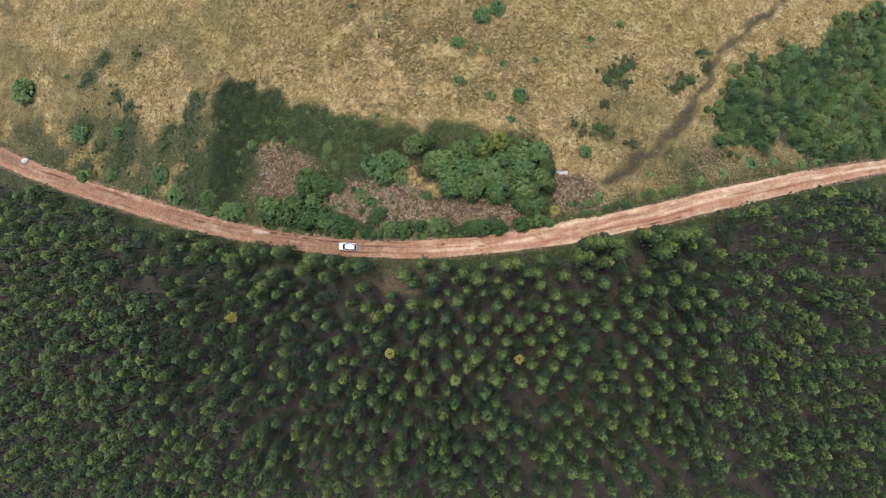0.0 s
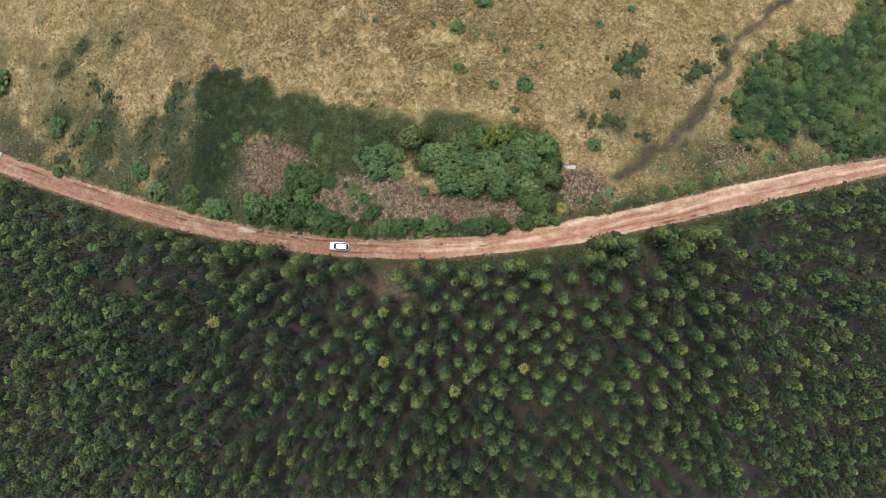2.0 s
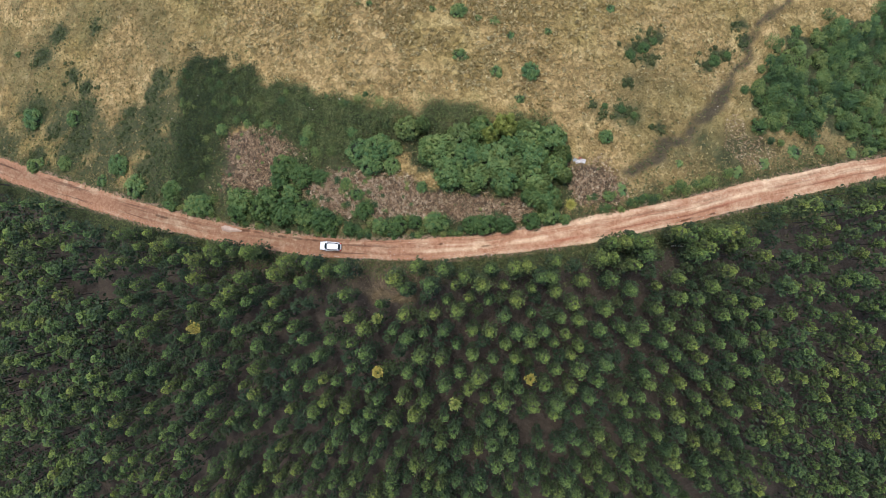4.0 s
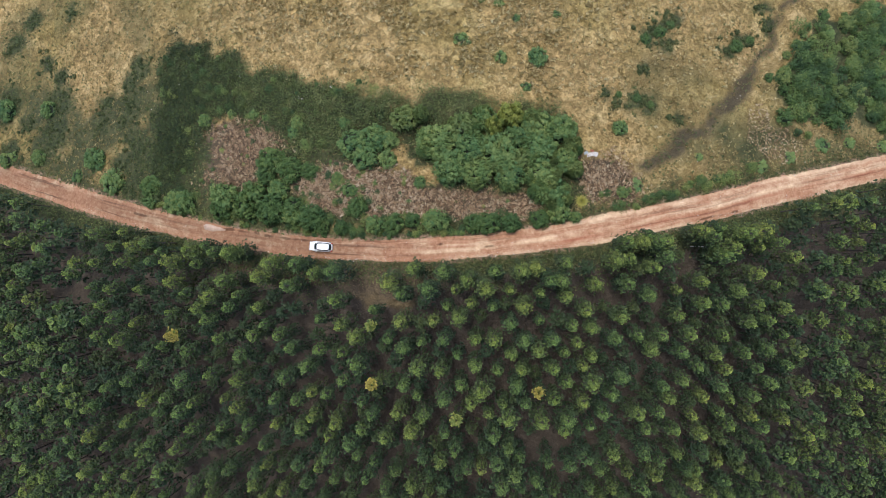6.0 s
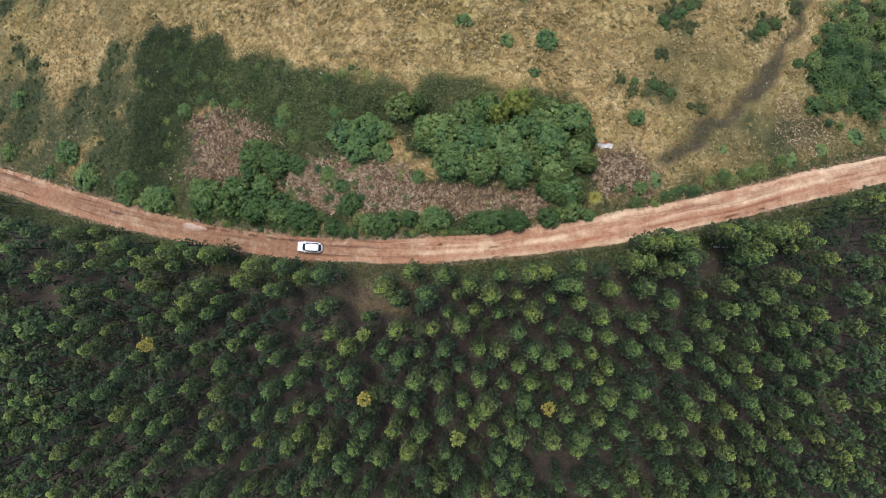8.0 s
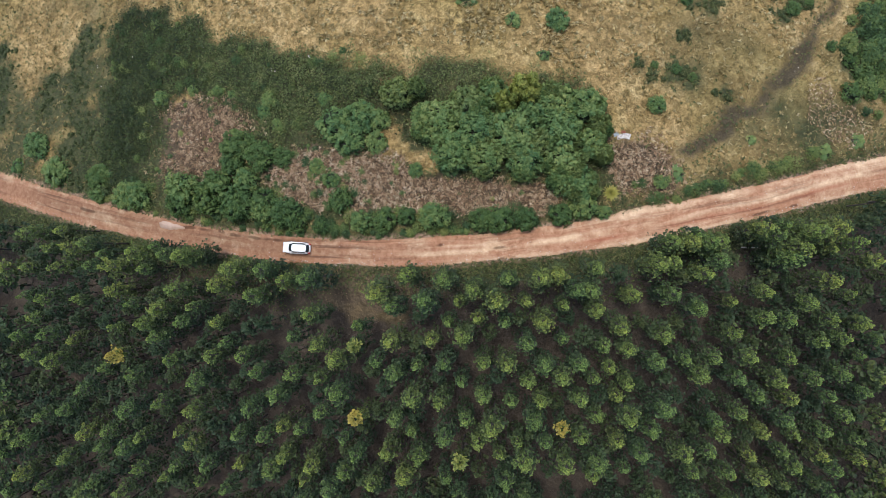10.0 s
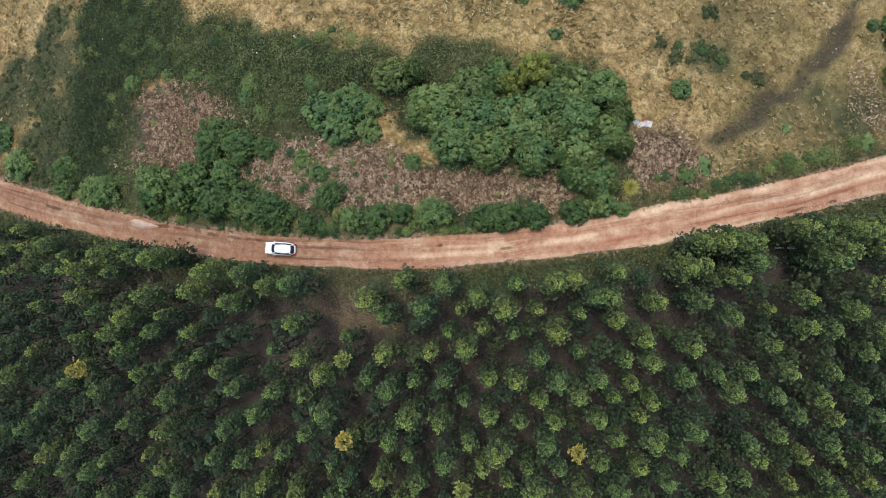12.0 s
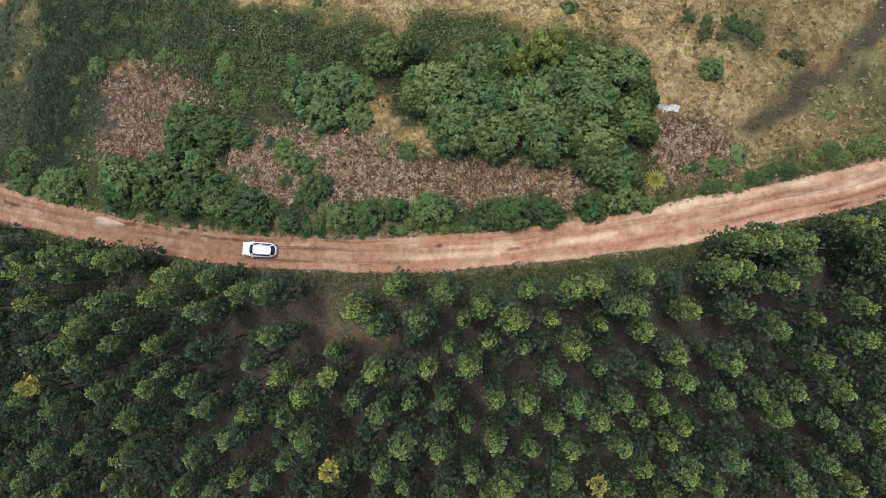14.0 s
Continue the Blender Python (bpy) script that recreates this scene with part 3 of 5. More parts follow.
def give(me, name, values):
    a = me.attributes.new(name, 'FLOAT', 'POINT')
    a.data.foreach_set("value", np.ascontiguousarray(values, np.float32))


def part(name, me, parent, label=""):
    ob = new(name, me)
    ob.parent = parent
    if label:
        tagged(ob, label)
    return ob


def unit(v):
    return v / np.maximum(np.linalg.norm(v, axis=-1, keepdims=True), 1e-9)


def sprays(points, axes, size, blades, r, spread=0.9, width=0.36, droop=0.15, belly=0.6, flare=0.2):
    """Cup-shaped tufts of leaf blades: one tuft a point, opening along its axis. Returns verts, quads."""
    n = len(points)
    axes = unit(axes)
    helper = np.where(np.abs(axes[:, 2:3]) > 0.9, np.array([[1.0, 0, 0]]), np.array([[0, 0, 1.0]]))
    a = unit(np.cross(axes, helper))
    b = np.cross(axes, a)
    ang = (np.arange(blades) / blades * 6.283)[None, :] + r.uniform(0, 6.283, (n, 1)) + r.normal(0, 0.2, (n, blades))
    side = a[:, None, :] * np.cos(ang)[..., None] + b[:, None, :] * np.sin(ang)[..., None]
    tang = -a[:, None, :] * np.sin(ang)[..., None] + b[:, None, :] * np.cos(ang)[..., None]
    sz = (np.asarray(size) * np.ones(n))[:, None, None] * r.uniform(0.75, 1.25, (n, blades, 1))
    sp = spread * r.uniform(0.6, 1.25, (n, blades, 1))
    way = unit(axes[:, None, :] + side * sp)
    base = points[:, None, :]
    mid = base + way * sz * belly
    tip = base + way * sz + side * sz * flare - np.array([0, 0, 1.0]) * sz * droop
    left, right = mid + tang * sz * width, mid - tang * sz * width
    body = np.stack([left, tip, right], 2).reshape(n, blades * 3, 3)
    verts = np.concatenate([points[:, None, :], body], 1).reshape(-1, 3)
    k = 1 + blades * 3
    q = np.array([[0, 1 + 3 * i, 2 + 3 * i, 3 + 3 * i] for i in range(blades)])
    quads = (np.arange(n)[:, None, None] * k + q[None]).reshape(-1, 4)
    return verts, quads, k


def foxtails(points, axes, size, sides, r, bands):
    """Ragged cups of needles at the ends of the shoots, open along the axes. Returns verts, quads, verts a cup and paleness towards the rim."""
    n = len(points)
    axes = unit(axes)
    helper = np.where(np.abs(axes[:, 2:3]) > 0.9, np.array([[1.0, 0, 0]]), np.array([[0, 0, 1.0]]))
    a = unit(np.cross(axes, helper))
    b = np.cross(axes, a)
    ang = (np.arange(sides) / sides * 6.283)[None, :] + r.uniform(0, 6.283, (n, 1)) + r.normal(0, 0.12, (n, sides))
    side = a[:, None, :] * np.cos(ang)[..., None] + b[:, None, :] * np.sin(ang)[..., None]
    sz = (np.asarray(size) * np.ones(n))[:, None, None]
    rings, pale = [], []
    for wide, high, light in bands:
        out, up = wide * r.uniform(0.62, 1.3, (n, sides, 1)), high * r.uniform(0.7, 1.35, (n, sides, 1))
        rings.append(points[:, None, :] + sz * (side * out + axes[:, None, :] * up))
        pale += [light] * sides
    k = sides * len(bands)
    q = np.array([[i * sides + j, i * sides + (j + 1) % sides, (i + 1) * sides + (j + 1) % sides, (i + 1) * sides + j] for i in range(len(bands) - 1) for j in range(sides)])
    quads = (np.arange(n)[:, None, None] * k + q[None]).reshape(-1, 4)
    return np.stack(rings, 1).reshape(-1, 3), quads[r.uniform(0, 1, len(quads)) < 0.68], k, np.tile(pale, n)


def leaves(points, normals, size, r, tilt=0.6, shape=0.5):
    """Single leaf-shaped quads facing roughly along the normals."""
    n = len(points)
    nn = unit(normals + r.normal(0, tilt, (n, 3)))
    u = unit(np.cross(nn, r.normal(0, 1, (n, 3))))
    v = np.cross(nn, u)
    s = (np.asarray(size) * r.uniform(0.7, 1.3, n))[:, None]
    verts = np.stack([points - u * s, points + v * s * shape, points + u * s, points - v * s * shape], 1).reshape(-1, 3)
    return verts, np.arange(n * 4).reshape(-1, 4)


def lathe(rings, sides):
    """A tube through rings of (x, y, z, radius)."""
    rings = np.asarray(rings, float)
    ang = np.arange(sides) / sides * 6.283
    v = np.stack([rings[:, 0:1] + rings[:, 3:4] * np.cos(ang), rings[:, 1:2] + rings[:, 3:4] * np.sin(ang),
                  rings[:, 2:3] + 0 * ang], -1).reshape(-1, 3)
    f = []
    for i in range(len(rings) - 1):
        for j in range(sides):
            f.append((i * sides + j, i * sides + (j + 1) % sides, (i + 1) * sides + (j + 1) % sides, (i + 1) * sides + j))
    return v, np.array(f)


def joined(pieces):
    vs, fs, k = [], [], 0
    for v, f in pieces:
        vs.append(v)
        fs.append(np.asarray(f) + k)
        k += len(v)
    return np.concatenate(vs), fs


# ---- ground, one sheet out to the horizon ----
def spaced(lo, hi, step):
    inner = np.arange(lo, hi + step, step)
    out = step * np.cumsum(1.35 ** np.arange(1, 22))
    return np.concatenate([lo - out[::-1], inner, inner[-1] + out])


def build_ground():
    xs, ys = spaced(-170, 140, 1.3), spaced(-90, 110, 1.3)
    gx, gy = np.meshgrid(xs, ys)
    x, y = gx.ravel(), gy.ravel()
    nx, ny = len(xs), len(ys)
    i = (np.arange(ny - 1)[:, None] * nx + np.arange(nx - 1)[None]).ravel()
    me = mesh_of("ground", np.stack([x, y, ground_z(x, y)], 1), [np.stack([i, i + 1, i + 1 + nx, i + nx], 1)], ground_material(), True)
    wx, wy = x + 1.6 * wobble(x, y, 8, 3), y + 1.6 * wobble(x, y, 7, 4)
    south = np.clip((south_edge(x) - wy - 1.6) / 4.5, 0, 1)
    green = np.maximum(softly(bramble, x + 2.6 * wobble(x, y, 9, 3) + 1.2 * wobble(x, y, 3, 43), y + 2.6 * wobble(x, y, 8, 4) + 1.2 * wobble(x, y, 3, 44), 3.0) * (0.9 - 0.25 * np.clip((x + 34) / 20, 0, 1)), inside(thicket, wx, wy) * 0.95)
    green = np.maximum(green, inside(copse_floor, wx, wy) * 0.62 * ~inside(grass_gap, wx, wy))
    d = off_road(x, y)
    green = np.maximum(green, np.where(y > south_edge(x), np.clip(1.0 - (d - 0.2) / 6, 0, 1) * 0.62, np.clip(1.2 - d / 7, 0, 0.7)))
    weedy = np.clip((wobble(x, y, 16, 8) + 0.4 * wobble(x, y, 5, 17) + 0.62) * 0.85, 0, 0.62) * np.clip((-x - 25) / 40, 0, 1) * np.clip((46 - y) / 16, 0.7, 1)
    weedy = np.maximum(weedy, np.clip((x - 24) / 14, 0, 1) * np.clip(0.44 + 0.30 * wobble(x, y, 13, 11), 0, 0.62) * np.clip((46 - y) / 14, 0, 1))
    dark_spots = np.zeros_like(x)
    for px, py, pr in weed_patches:
        dark_spots = np.maximum(dark_spots, np.exp(-(((wx - px) / pr) ** 2 + ((wy - py) / pr) ** 2)))
    green = np.maximum(np.maximum(green, weedy), dark_spots * 0.95)
    fr = np.maximum(np.maximum(softly(bracken_a, wx, wy, 2), softly(bracken_b, wx, wy, 1.5)), softly(bracken_c, wx, wy, 2.5))
    fr = np.maximum(fr * 1.0, softly(litter, wx, wy, 2.5) * 0.3)
    clearing = np.exp(-(((wx + 9) / 6.5) ** 2 + ((wy + 7.5) / 4.5) ** 2))
    fr = np.maximum(np.maximum(fr, clearing * 0.9), (y < south_edge(x)) * np.clip(1.3 - d / 8, 0, 0.8) * np.clip((x + 52) / 12, 0, 1) * np.clip(1 - (x + 1) / 6, 0.35, 1))
    south = south * (1 - 0.85 * clearing)
    give(me, "green", green)
    give(me, "fronds", fr)
    give(me, "burnt", gully_mask(wx, wy) * np.clip(1.1 + 0.4 * wobble(x, y, 4, 14), 0.3, 1.4))
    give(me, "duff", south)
    give(me, "earth", np.clip(1.15 - (d + 0.25) / 1.1, 0, 1))
    tagged(new("ground", me), "dry grassland hill with weedy and leaf-littered patches", "ground", kind="structure")


def build_road():
    xs = np.arange(-175, 150, 0.45)
    v = np.linspace(-1, 1, 41)
    no, so = north_edge(xs), south_edge(xs)
    no = no + 0.25 * ragged(xs, 6, 3) + 0.06 * ragged(xs, 1.2, 4) + 0.25 * np.exp(-((xs - 28.5) / 3.6) ** 2)
    so = so + 0.25 * ragged(xs, 7, 6) + 0.10 * ragged(xs, 1.2, 7)
    mid, half = (no + so) / 2, (no - so) / 2
    x = np.repeat(xs[:, None], len(v), 1)
    y = mid[:, None] + half[:, None] * v
    along = np.concatenate([[0], np.cumsum(np.hypot(np.diff(xs), np.diff(mid)))])
    u = np.repeat(along[:, None], len(v), 1)
    across = (half[:, None] * v)
    rut = sum(np.exp(-((across - c - 0.4 * ragged(u, 45, 20 + k)) / 0.26) ** 2) for k, c in enumerate((-0.95, 0.65, 1.35)))
    z = hill(x, y) + 0.05 + 0.10 * (1 - v[None] ** 4) - 0.06 * rut * np.clip(0.4 + 0.8 * ragged(u, 7, 31), 0, 1) + 0.025 * wobble(x, y, 1.4, 4)
    holes = np.zeros_like(x)
    for x0, x1, level, wide in road_holes:
        slope = (mid[np.searchsorted(xs, x1)] - mid[np.searchsorted(xs, x0)]) / (x1 - x0)
        line = level + slope * (x - (x0 + x1) / 2) + 0.10 * ragged(x, 1.1, 61)
        ends = np.clip((x - x0) / 0.5 + 0.5, 0, 1) * np.clip((x1 - x) / 0.5 + 0.5, 0, 1)
        holes = np.maximum(holes, ends * np.exp(-((y - line) / wide) ** 2) * np.clip(0.75 + 0.7 * ragged(x, 0.9, 62), 0, 1))
    z = z - 0.09 * holes
    z = np.where(np.abs(v)[None] > 0.97, hill(x, y) - 0.12, z)
    nu, nv = len(xs), len(v)
    i = (np.arange(nu - 1)[:, None] * nv + np.arange(nv - 1)[None]).ravel()
    quads = np.stack([i, i + nv, i + nv + 1, i + 1], 1)
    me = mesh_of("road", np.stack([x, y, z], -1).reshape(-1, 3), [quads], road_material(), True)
    uv = me.uv_layers.new(name="UVMap")
    flat = np.stack([u.ravel(), across.ravel()], 1)[quads.ravel()]
    uv.data.foreach_set("uv", flat.astype(np.float32).ravel())
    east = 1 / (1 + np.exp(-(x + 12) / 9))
    drift = 0.5 * ragged(u, 40, 40) + 0.2 * ragged(u, 11, 46)
    ridge = np.clip((0.65 + 0.6 * ragged(u, 9, 41) + 0.3 * ragged(u, 3, 48)) * np.exp(-((across + 0.2 - drift) / 0.38) ** 2)
                    + (0.2 + 0.8 * ragged(u, 8, 42)) * np.exp(-((across + 2.1 + drift) / 0.5) ** 2)
                    + (0.1 + 0.9 * ragged(u, 13, 43)) * np.exp(-((across - 1.6 - drift) / 0.7) ** 2), 0, 1)
    band = np.clip(np.exp(-((across + 1.15 - drift) / 0.42) ** 2) * (0.65 + 0.6 * ragged(u, 12, 51) + 0.3 * ragged(u, 4, 52)), 0, 1) * np.clip((x + 12) / 30, 0, 1)
    spur = np.exp(-((x + 56 + 2.2 * (y - 1.2)) / 4.0) ** 2 - ((across + 0.6) / 0.5) ** 2)
    give(me, "worn", (ridge * (0.05 + 0.5 * east) + 0.30 * east - 0.15 + 0.6 * spur + 0.6 * np.exp(-((x - 29.5) / 4) ** 2 - ((across - half[:, None] + 0.7) / 0.6) ** 2)).ravel())
    give(me, "holes", holes.ravel())
    give(me, "ruddy", band.ravel())
    # darker, browner clay colour towards the west, fading at the road edges
    give(me, "dark_west", (0.9 * (1 - east) * np.clip(1.25 - np.abs(across - 0.3) / 2.6, 0, 1) * (0.75 + 0.25 * ragged(u, 14, 53))).ravel())
    give(me, "ruts", (np.clip(rut * (0.55 + 1.1 * ragged(u, 9, 55)), 0, 1) * (1 - 0.45 * east)).ravel())
    tagged(new("road", me), "rutted red clay dirt road with pale worn tracks", "road", kind="structure")


# ---- pines ----
def pine_parts(seed, height, radius, crown_len, levels, full=True, dense=False, pale=0.08):
    """Trunk and crown pieces of one pine standing at the origin."""
    r = np.random.default_rng(seed)
    lean = r.normal(0, 0.25, 2)
    zb = height - crown_len
    trunk = [(lean[0] * (z / height) ** 2, lean[1] * (z / height) ** 2, z, 0.115 * (1 - 0.85 * z / height) + 0.01) for z in (-0.3, 0.4, height * 0.3, height * 0.6, height * 0.85, height - 0.3)]
    wood = [lathe(trunk, 6)]
    pts, axs, top_lit, sizes = [], [], [], []
    skirt = max(3, levels // 2) if full else 3
    for lv in range(-skirt, levels):
        f = (lv + r.uniform(0, 0.6)) / levels
        shaded = lv < 0
        z = zb + crown_len * f if not shaded else zb * (1 + 1.45 * f)
        f = max(f, 0.0)
        low = min(1, f * 4 + 0.25)
        reach = radius * (1 - f ** 1.35) ** 0.8 * (0.7 + 0.3 * min(1, f * 2.5 + 0.2)) * r.uniform(0.85, 1.15) * (1.1 if shaded else 1)
        arms = (7 if full else 3) if shaded else int(round(r.uniform(4.2, 6.4) * (1 - 0.35 * f) * (0.7 + 0.3 * low)))
        start = r.uniform(0, 6.283)
        for k in range(arms):
            ang = start + 6.283 * k / arms + r.normal(0, 0.35)
            ln = reach * r.uniform(0.4, 1.45)
            out = np.array([math.cos(ang), math.sin(ang), 0])
            base = np.array([lean[0] * (z / height) ** 2, lean[1] * (z / height) ** 2, z])
            tip = base + out * ln + np.array([0, 0, (0.1 if shaded else 0.4) * ln + 0.1])
            if full and ln > 0.5:
                mv, mf = lathe([(0, 0, 0, 0.03), (0, 0, 1, 0.010)], 3)
                d = tip - base
                mv = base + d * mv[:, 2:3] + np.stack([mv[:, 0] * -out[1], mv[:, 0] * out[0], mv[:, 1]], 1)
                wood.append((mv, mf))
            count = (5 if ln > 1.0 else 4 if ln > 0.6 else 2 if ln > 0.3 else 1) if full else (3 if ln > 1.25 else 2 if ln > 0.55 else 1)
            if shaded or not (full or dense):
                count = max(1, count - 1)
            for c in range(count):
                s = 1 - (0.15 if full else 0.26) * c * r.uniform(0.8, 1.2)
                off = r.normal(0, 0.06, 3) + (0 if c == 0 else 1) * np.array([-out[1], out[0], 0]) * (1 if c % 2 else -1) * r.uniform(0.20, 0.40)
                pts.append(base + (tip - base) * s + off)
                axs.append(out * (0.8 * (1 - f) + 0.15) + np.array([0, 0, 1.0]) + r.normal(0, 0.2, 3))
                # shade painted by height: whorls darken downwards, the skirt gets no pale tips
                top_lit.append(0 if shaded else (pale + (1 - pale) * max(0, min(1, f * 1.7 - 0.5))) * (1 if c == 0 else 0.7))
                sizes.append(r.uniform(0.75, 1.2) * (1.0 if shaded and full else 1.2 if shaded else 1.12 - 0.25 * f))
    top = np.array([lean[0], lean[1], height - 0.25])
    for c in range(3):
        pts.append(top + r.normal(0, 0.12, 3) - np.array([0, 0, 0.22 * c]))
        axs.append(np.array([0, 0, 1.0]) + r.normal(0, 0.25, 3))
        top_lit.append(1.0)
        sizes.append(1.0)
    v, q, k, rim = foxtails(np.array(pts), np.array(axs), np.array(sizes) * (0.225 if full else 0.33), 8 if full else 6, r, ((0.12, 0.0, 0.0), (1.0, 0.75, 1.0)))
    return joined(wood), (v, q), rim * np.repeat(top_lit, k)


PINES = {}
for kind, rad, n in (("small", 0.85, 4), ("medium", 1.14, 6), ("large", 1.45, 6)):
    PINES[kind] = []
    for i in range(n):
        (wv, wf), (cv, cq), young_lit = pine_parts(100 + 10 * i + int(rad * 7), {"small": 12.5, "medium": 13.6, "large": 14.4}[kind] + 0.35 * (i - 2), rad * (0.94 + 0.05 * i),
                                        {"small": 4.8, "medium": 5.9, "large": 6.6}[kind], {"small": 9, "medium": 11, "large": 13}[kind])
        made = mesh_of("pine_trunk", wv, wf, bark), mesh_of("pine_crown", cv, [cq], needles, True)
        give(made[1], "young_lit", young_lit)
        PINES[kind].append(made)

GOLDEN, PALE = [], []
for i in range(3):
    (wv, wf), (cv, cq), young_lit = pine_parts(140 + i, 12.9, 0.95, 5.0, 8)
    crown = mesh_of("pine_crown", cv, [cq], needles, True)
    give(crown, "young_lit", young_lit)
    (tv, tf), (gv, gq), young_lit = pine_parts(150 + i, 14.2, 1.3 if i == 0 else 0.8, 2.8, 7)
    keep = gv[gq[:, 0], 2] > 11.3
    used, again = np.unique(gq[keep], return_inverse=True)
    GOLDEN.append((mesh_of("pine_trunk", wv, wf, bark), crown, mesh_of("pine_top", gv[used], [again.reshape(-1, 4)], needles_yellow)))
    PALE.append((GOLDEN[-1][0], crown, mesh_of("pine_top", gv[used], [again.reshape(-1, 4)], needles_pale)))
EDGE = []
for i in range(6):
    (wv, wf), (cv, cq), young_lit = pine_parts(160 + i, 13.2 + 0.3 * i, 1.3 + 0.07 * i, 7.6, 12, pale=0.30)
    EDGE.append((mesh_of("pine_trunk", wv, wf, bark), mesh_of("pine_crown", cv, [cq], needles, True)))
    give(EDGE[-1][1], "young_lit", young_lit)

taken = []


def plant_pine(kind, x, y, top=""):
    gap = float(south_edge(x)) - y
    variant = random.choice((GOLDEN[:1] if x < -30 else GOLDEN[1:]) if top == "golden" else PALE[1:] if top else EDGE if kind != "small" and gap < 8 and (x < -20 or x > 26) else PINES[kind])
    root = tagged(new("pine_tree"), "green plantation pine with a golden yellowing top" if top == "golden" else "green plantation pine with a pale yellow-green top" if top else "tall slender plantation pine with tufted green crown",
                  "tree", "pines of the plantation")
    root.empty_display_size = 0.3
    s = random.uniform(0.94, 1.07)
    root.matrix_world = pose(x, y, float(ground_z(x, y)), 0, 0, random.uniform(0, 360)) @ Matrix.Diagonal((s, s, random.uniform(0.95, 1.04), 1))
    part("trunk", variant[0], root)
    part("crown", variant[1], root)
    if top:
        part("crown_top", variant[2], root, top + " yellow needle tufts")
    taken.append((x, y, {"small": 0.8, "medium": 1.1, "large": 1.5}[kind]))


def build_pines():
    for kind, lists in (("small", (small_pines_west, small_pines_mid, small_pines_east)), ("medium", (medium_pines_west, medium_pines_mid, medium_pines_east)),
                        ("large", (large_pines_west, large_pines_mid, large_pines_east)),
                        ("small", (slim_edge_pines,)), ("medium", (broad_edge_pines,))):
        for group in lists:
            for x, y in group:
                plant_pine(kind, x, y)
    for x, y in yellow_pines:
        plant_pine("small", x, y, "golden")
    for x, y in pale_pines:
        plant_pine("small", x, y, "pale")


slim_outer = slim_pines_far_west + slim_pines_south_west + slim_pines_south + slim_pines_east + slim_pines_far_east
broad_outer = broad_pines_far_west + broad_pines_south_west + broad_pines_south + broad_pines_east + broad_pines_far_east


def build_stand():
    """The rest of the plantation: too many to count."""
    far = []
    for i in range(10):
        (wv, wf), (cv, cq), young_lit = pine_parts(500 + i, 13.4 + 0.25 * i - 1, 1.25 + 0.05 * i, 5.2 + 0.1 * i, 10, False, True)
        far.append((wv[:36], wf[0], cv, cq, young_lit))
    full = []
    for i in range(8):
        (wv, wf), (cv, cq), young_lit = pine_parts(540 + i, 13.0 + 0.2 * i, 1.12 + 0.06 * i, 5.4 + 0.15 * i, 10)
        full.append((wv[:36], wf[0], cv, cq, young_lit))
    def nearby(x, y):
        return -50 < x < 60 and y > -54
    r = np.random.default_rng(21)
    cells = {}
    def near(x, y, d):
        cx, cy = int(x // 5), int(y // 5)
        for i in (-1, 0, 1):
            for j in (-1, 0, 1):
                for px, py, pr in cells.get((cx + i, cy + j), ()):
                    if (px - x) ** 2 + (py - y) ** 2 < (d + pr) ** 2:
                        return True
        return False
    for p in taken:
        cells.setdefault((int(p[0] // 5), int(p[1] // 5)), []).append(tuple(p))
    wood_v, wood_f, crown_v, crown_f, tint, young_lit_all = [], [], [], [], [], []
    wk = ck = 0
    def grow(x, y, s, tall, top_lit=1.0, pool=far):
        nonlocal wk, ck
        wv, wf, cv, cq, young_lit = pool[r.integers(len(pool))]
        a = r.uniform(0, 6.283)
        rot = np.array([[math.cos(a), -math.sin(a), 0], [math.sin(a), math.cos(a), 0], [0, 0, 1]]) * np.array([s, s, tall])
        base = np.array([x, y, float(ground_z(x, y))])
        wood_v.append(wv @ rot.T + base)
        wood_f.append(wf + wk)
        wk += len(wv)
        crown_v.append(cv @ rot.T + base)
        crown_f.append(cq + ck)
        ck += len(cv)
        tint.append(np.full(len(cv), r.uniform(0, 1) ** 1.2))
        young_lit_all.append(young_lit * top_lit)

    def wider(x):
        return 1.18 if x < -70 else 1.0

    # trees of the outer stand that stand out
    for group, size in ((slim_outer, 0.88), (broad_outer, 1.12)):
        for x, y in group:
            cells.setdefault((int(x // 5), int(y // 5)), []).append((x, y, size))
            grow(x, y, size * r.uniform(0.93, 1.07) * wider(x), r.uniform(0.96, 1.06), r.uniform(0.5, 0.95), full if nearby(x, y) else far)
    # the rest: trees of the same age farther off, darker overtopped ones in the gaps nearer by
    for attempt in range(11000):
        x, y = r.uniform(-148, 132), r.uniform(-84, 16)
        gap = float(south_edge(x)) - y
        charted = -72 < x < 64 and y > -34 + 0.06 * x - (0.12 * -x if x < 0 else 0)
        if gap < 2.6 + r.uniform(0, 1.5) or (-16 < x < -2 and gap < 9) or (-30 < x < -14 and gap < 5):
            continue
        d = (0.85 if charted else 1.12) + r.uniform(0, 0.45)
        if near(x, y, d * wider(x)):
            continue
        cells.setdefault((int(x // 5), int(y // 5)), []).append((x, y, d + 0.25))
        if charted:
            # overtopped trees: shade put into the colour by taking away the pale tips
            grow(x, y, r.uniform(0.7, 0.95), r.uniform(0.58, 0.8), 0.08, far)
        else:
            grow(x, y, r.uniform(0.8, 1.06) * wider(x), r.uniform(0.86, 1.03), r.uniform(0.3, 0.95), full if nearby(x, y) else far)
    root = tagged(new("pine_plantation"), "dense stand of tall green plantation pines", "pines", kind="stuff")
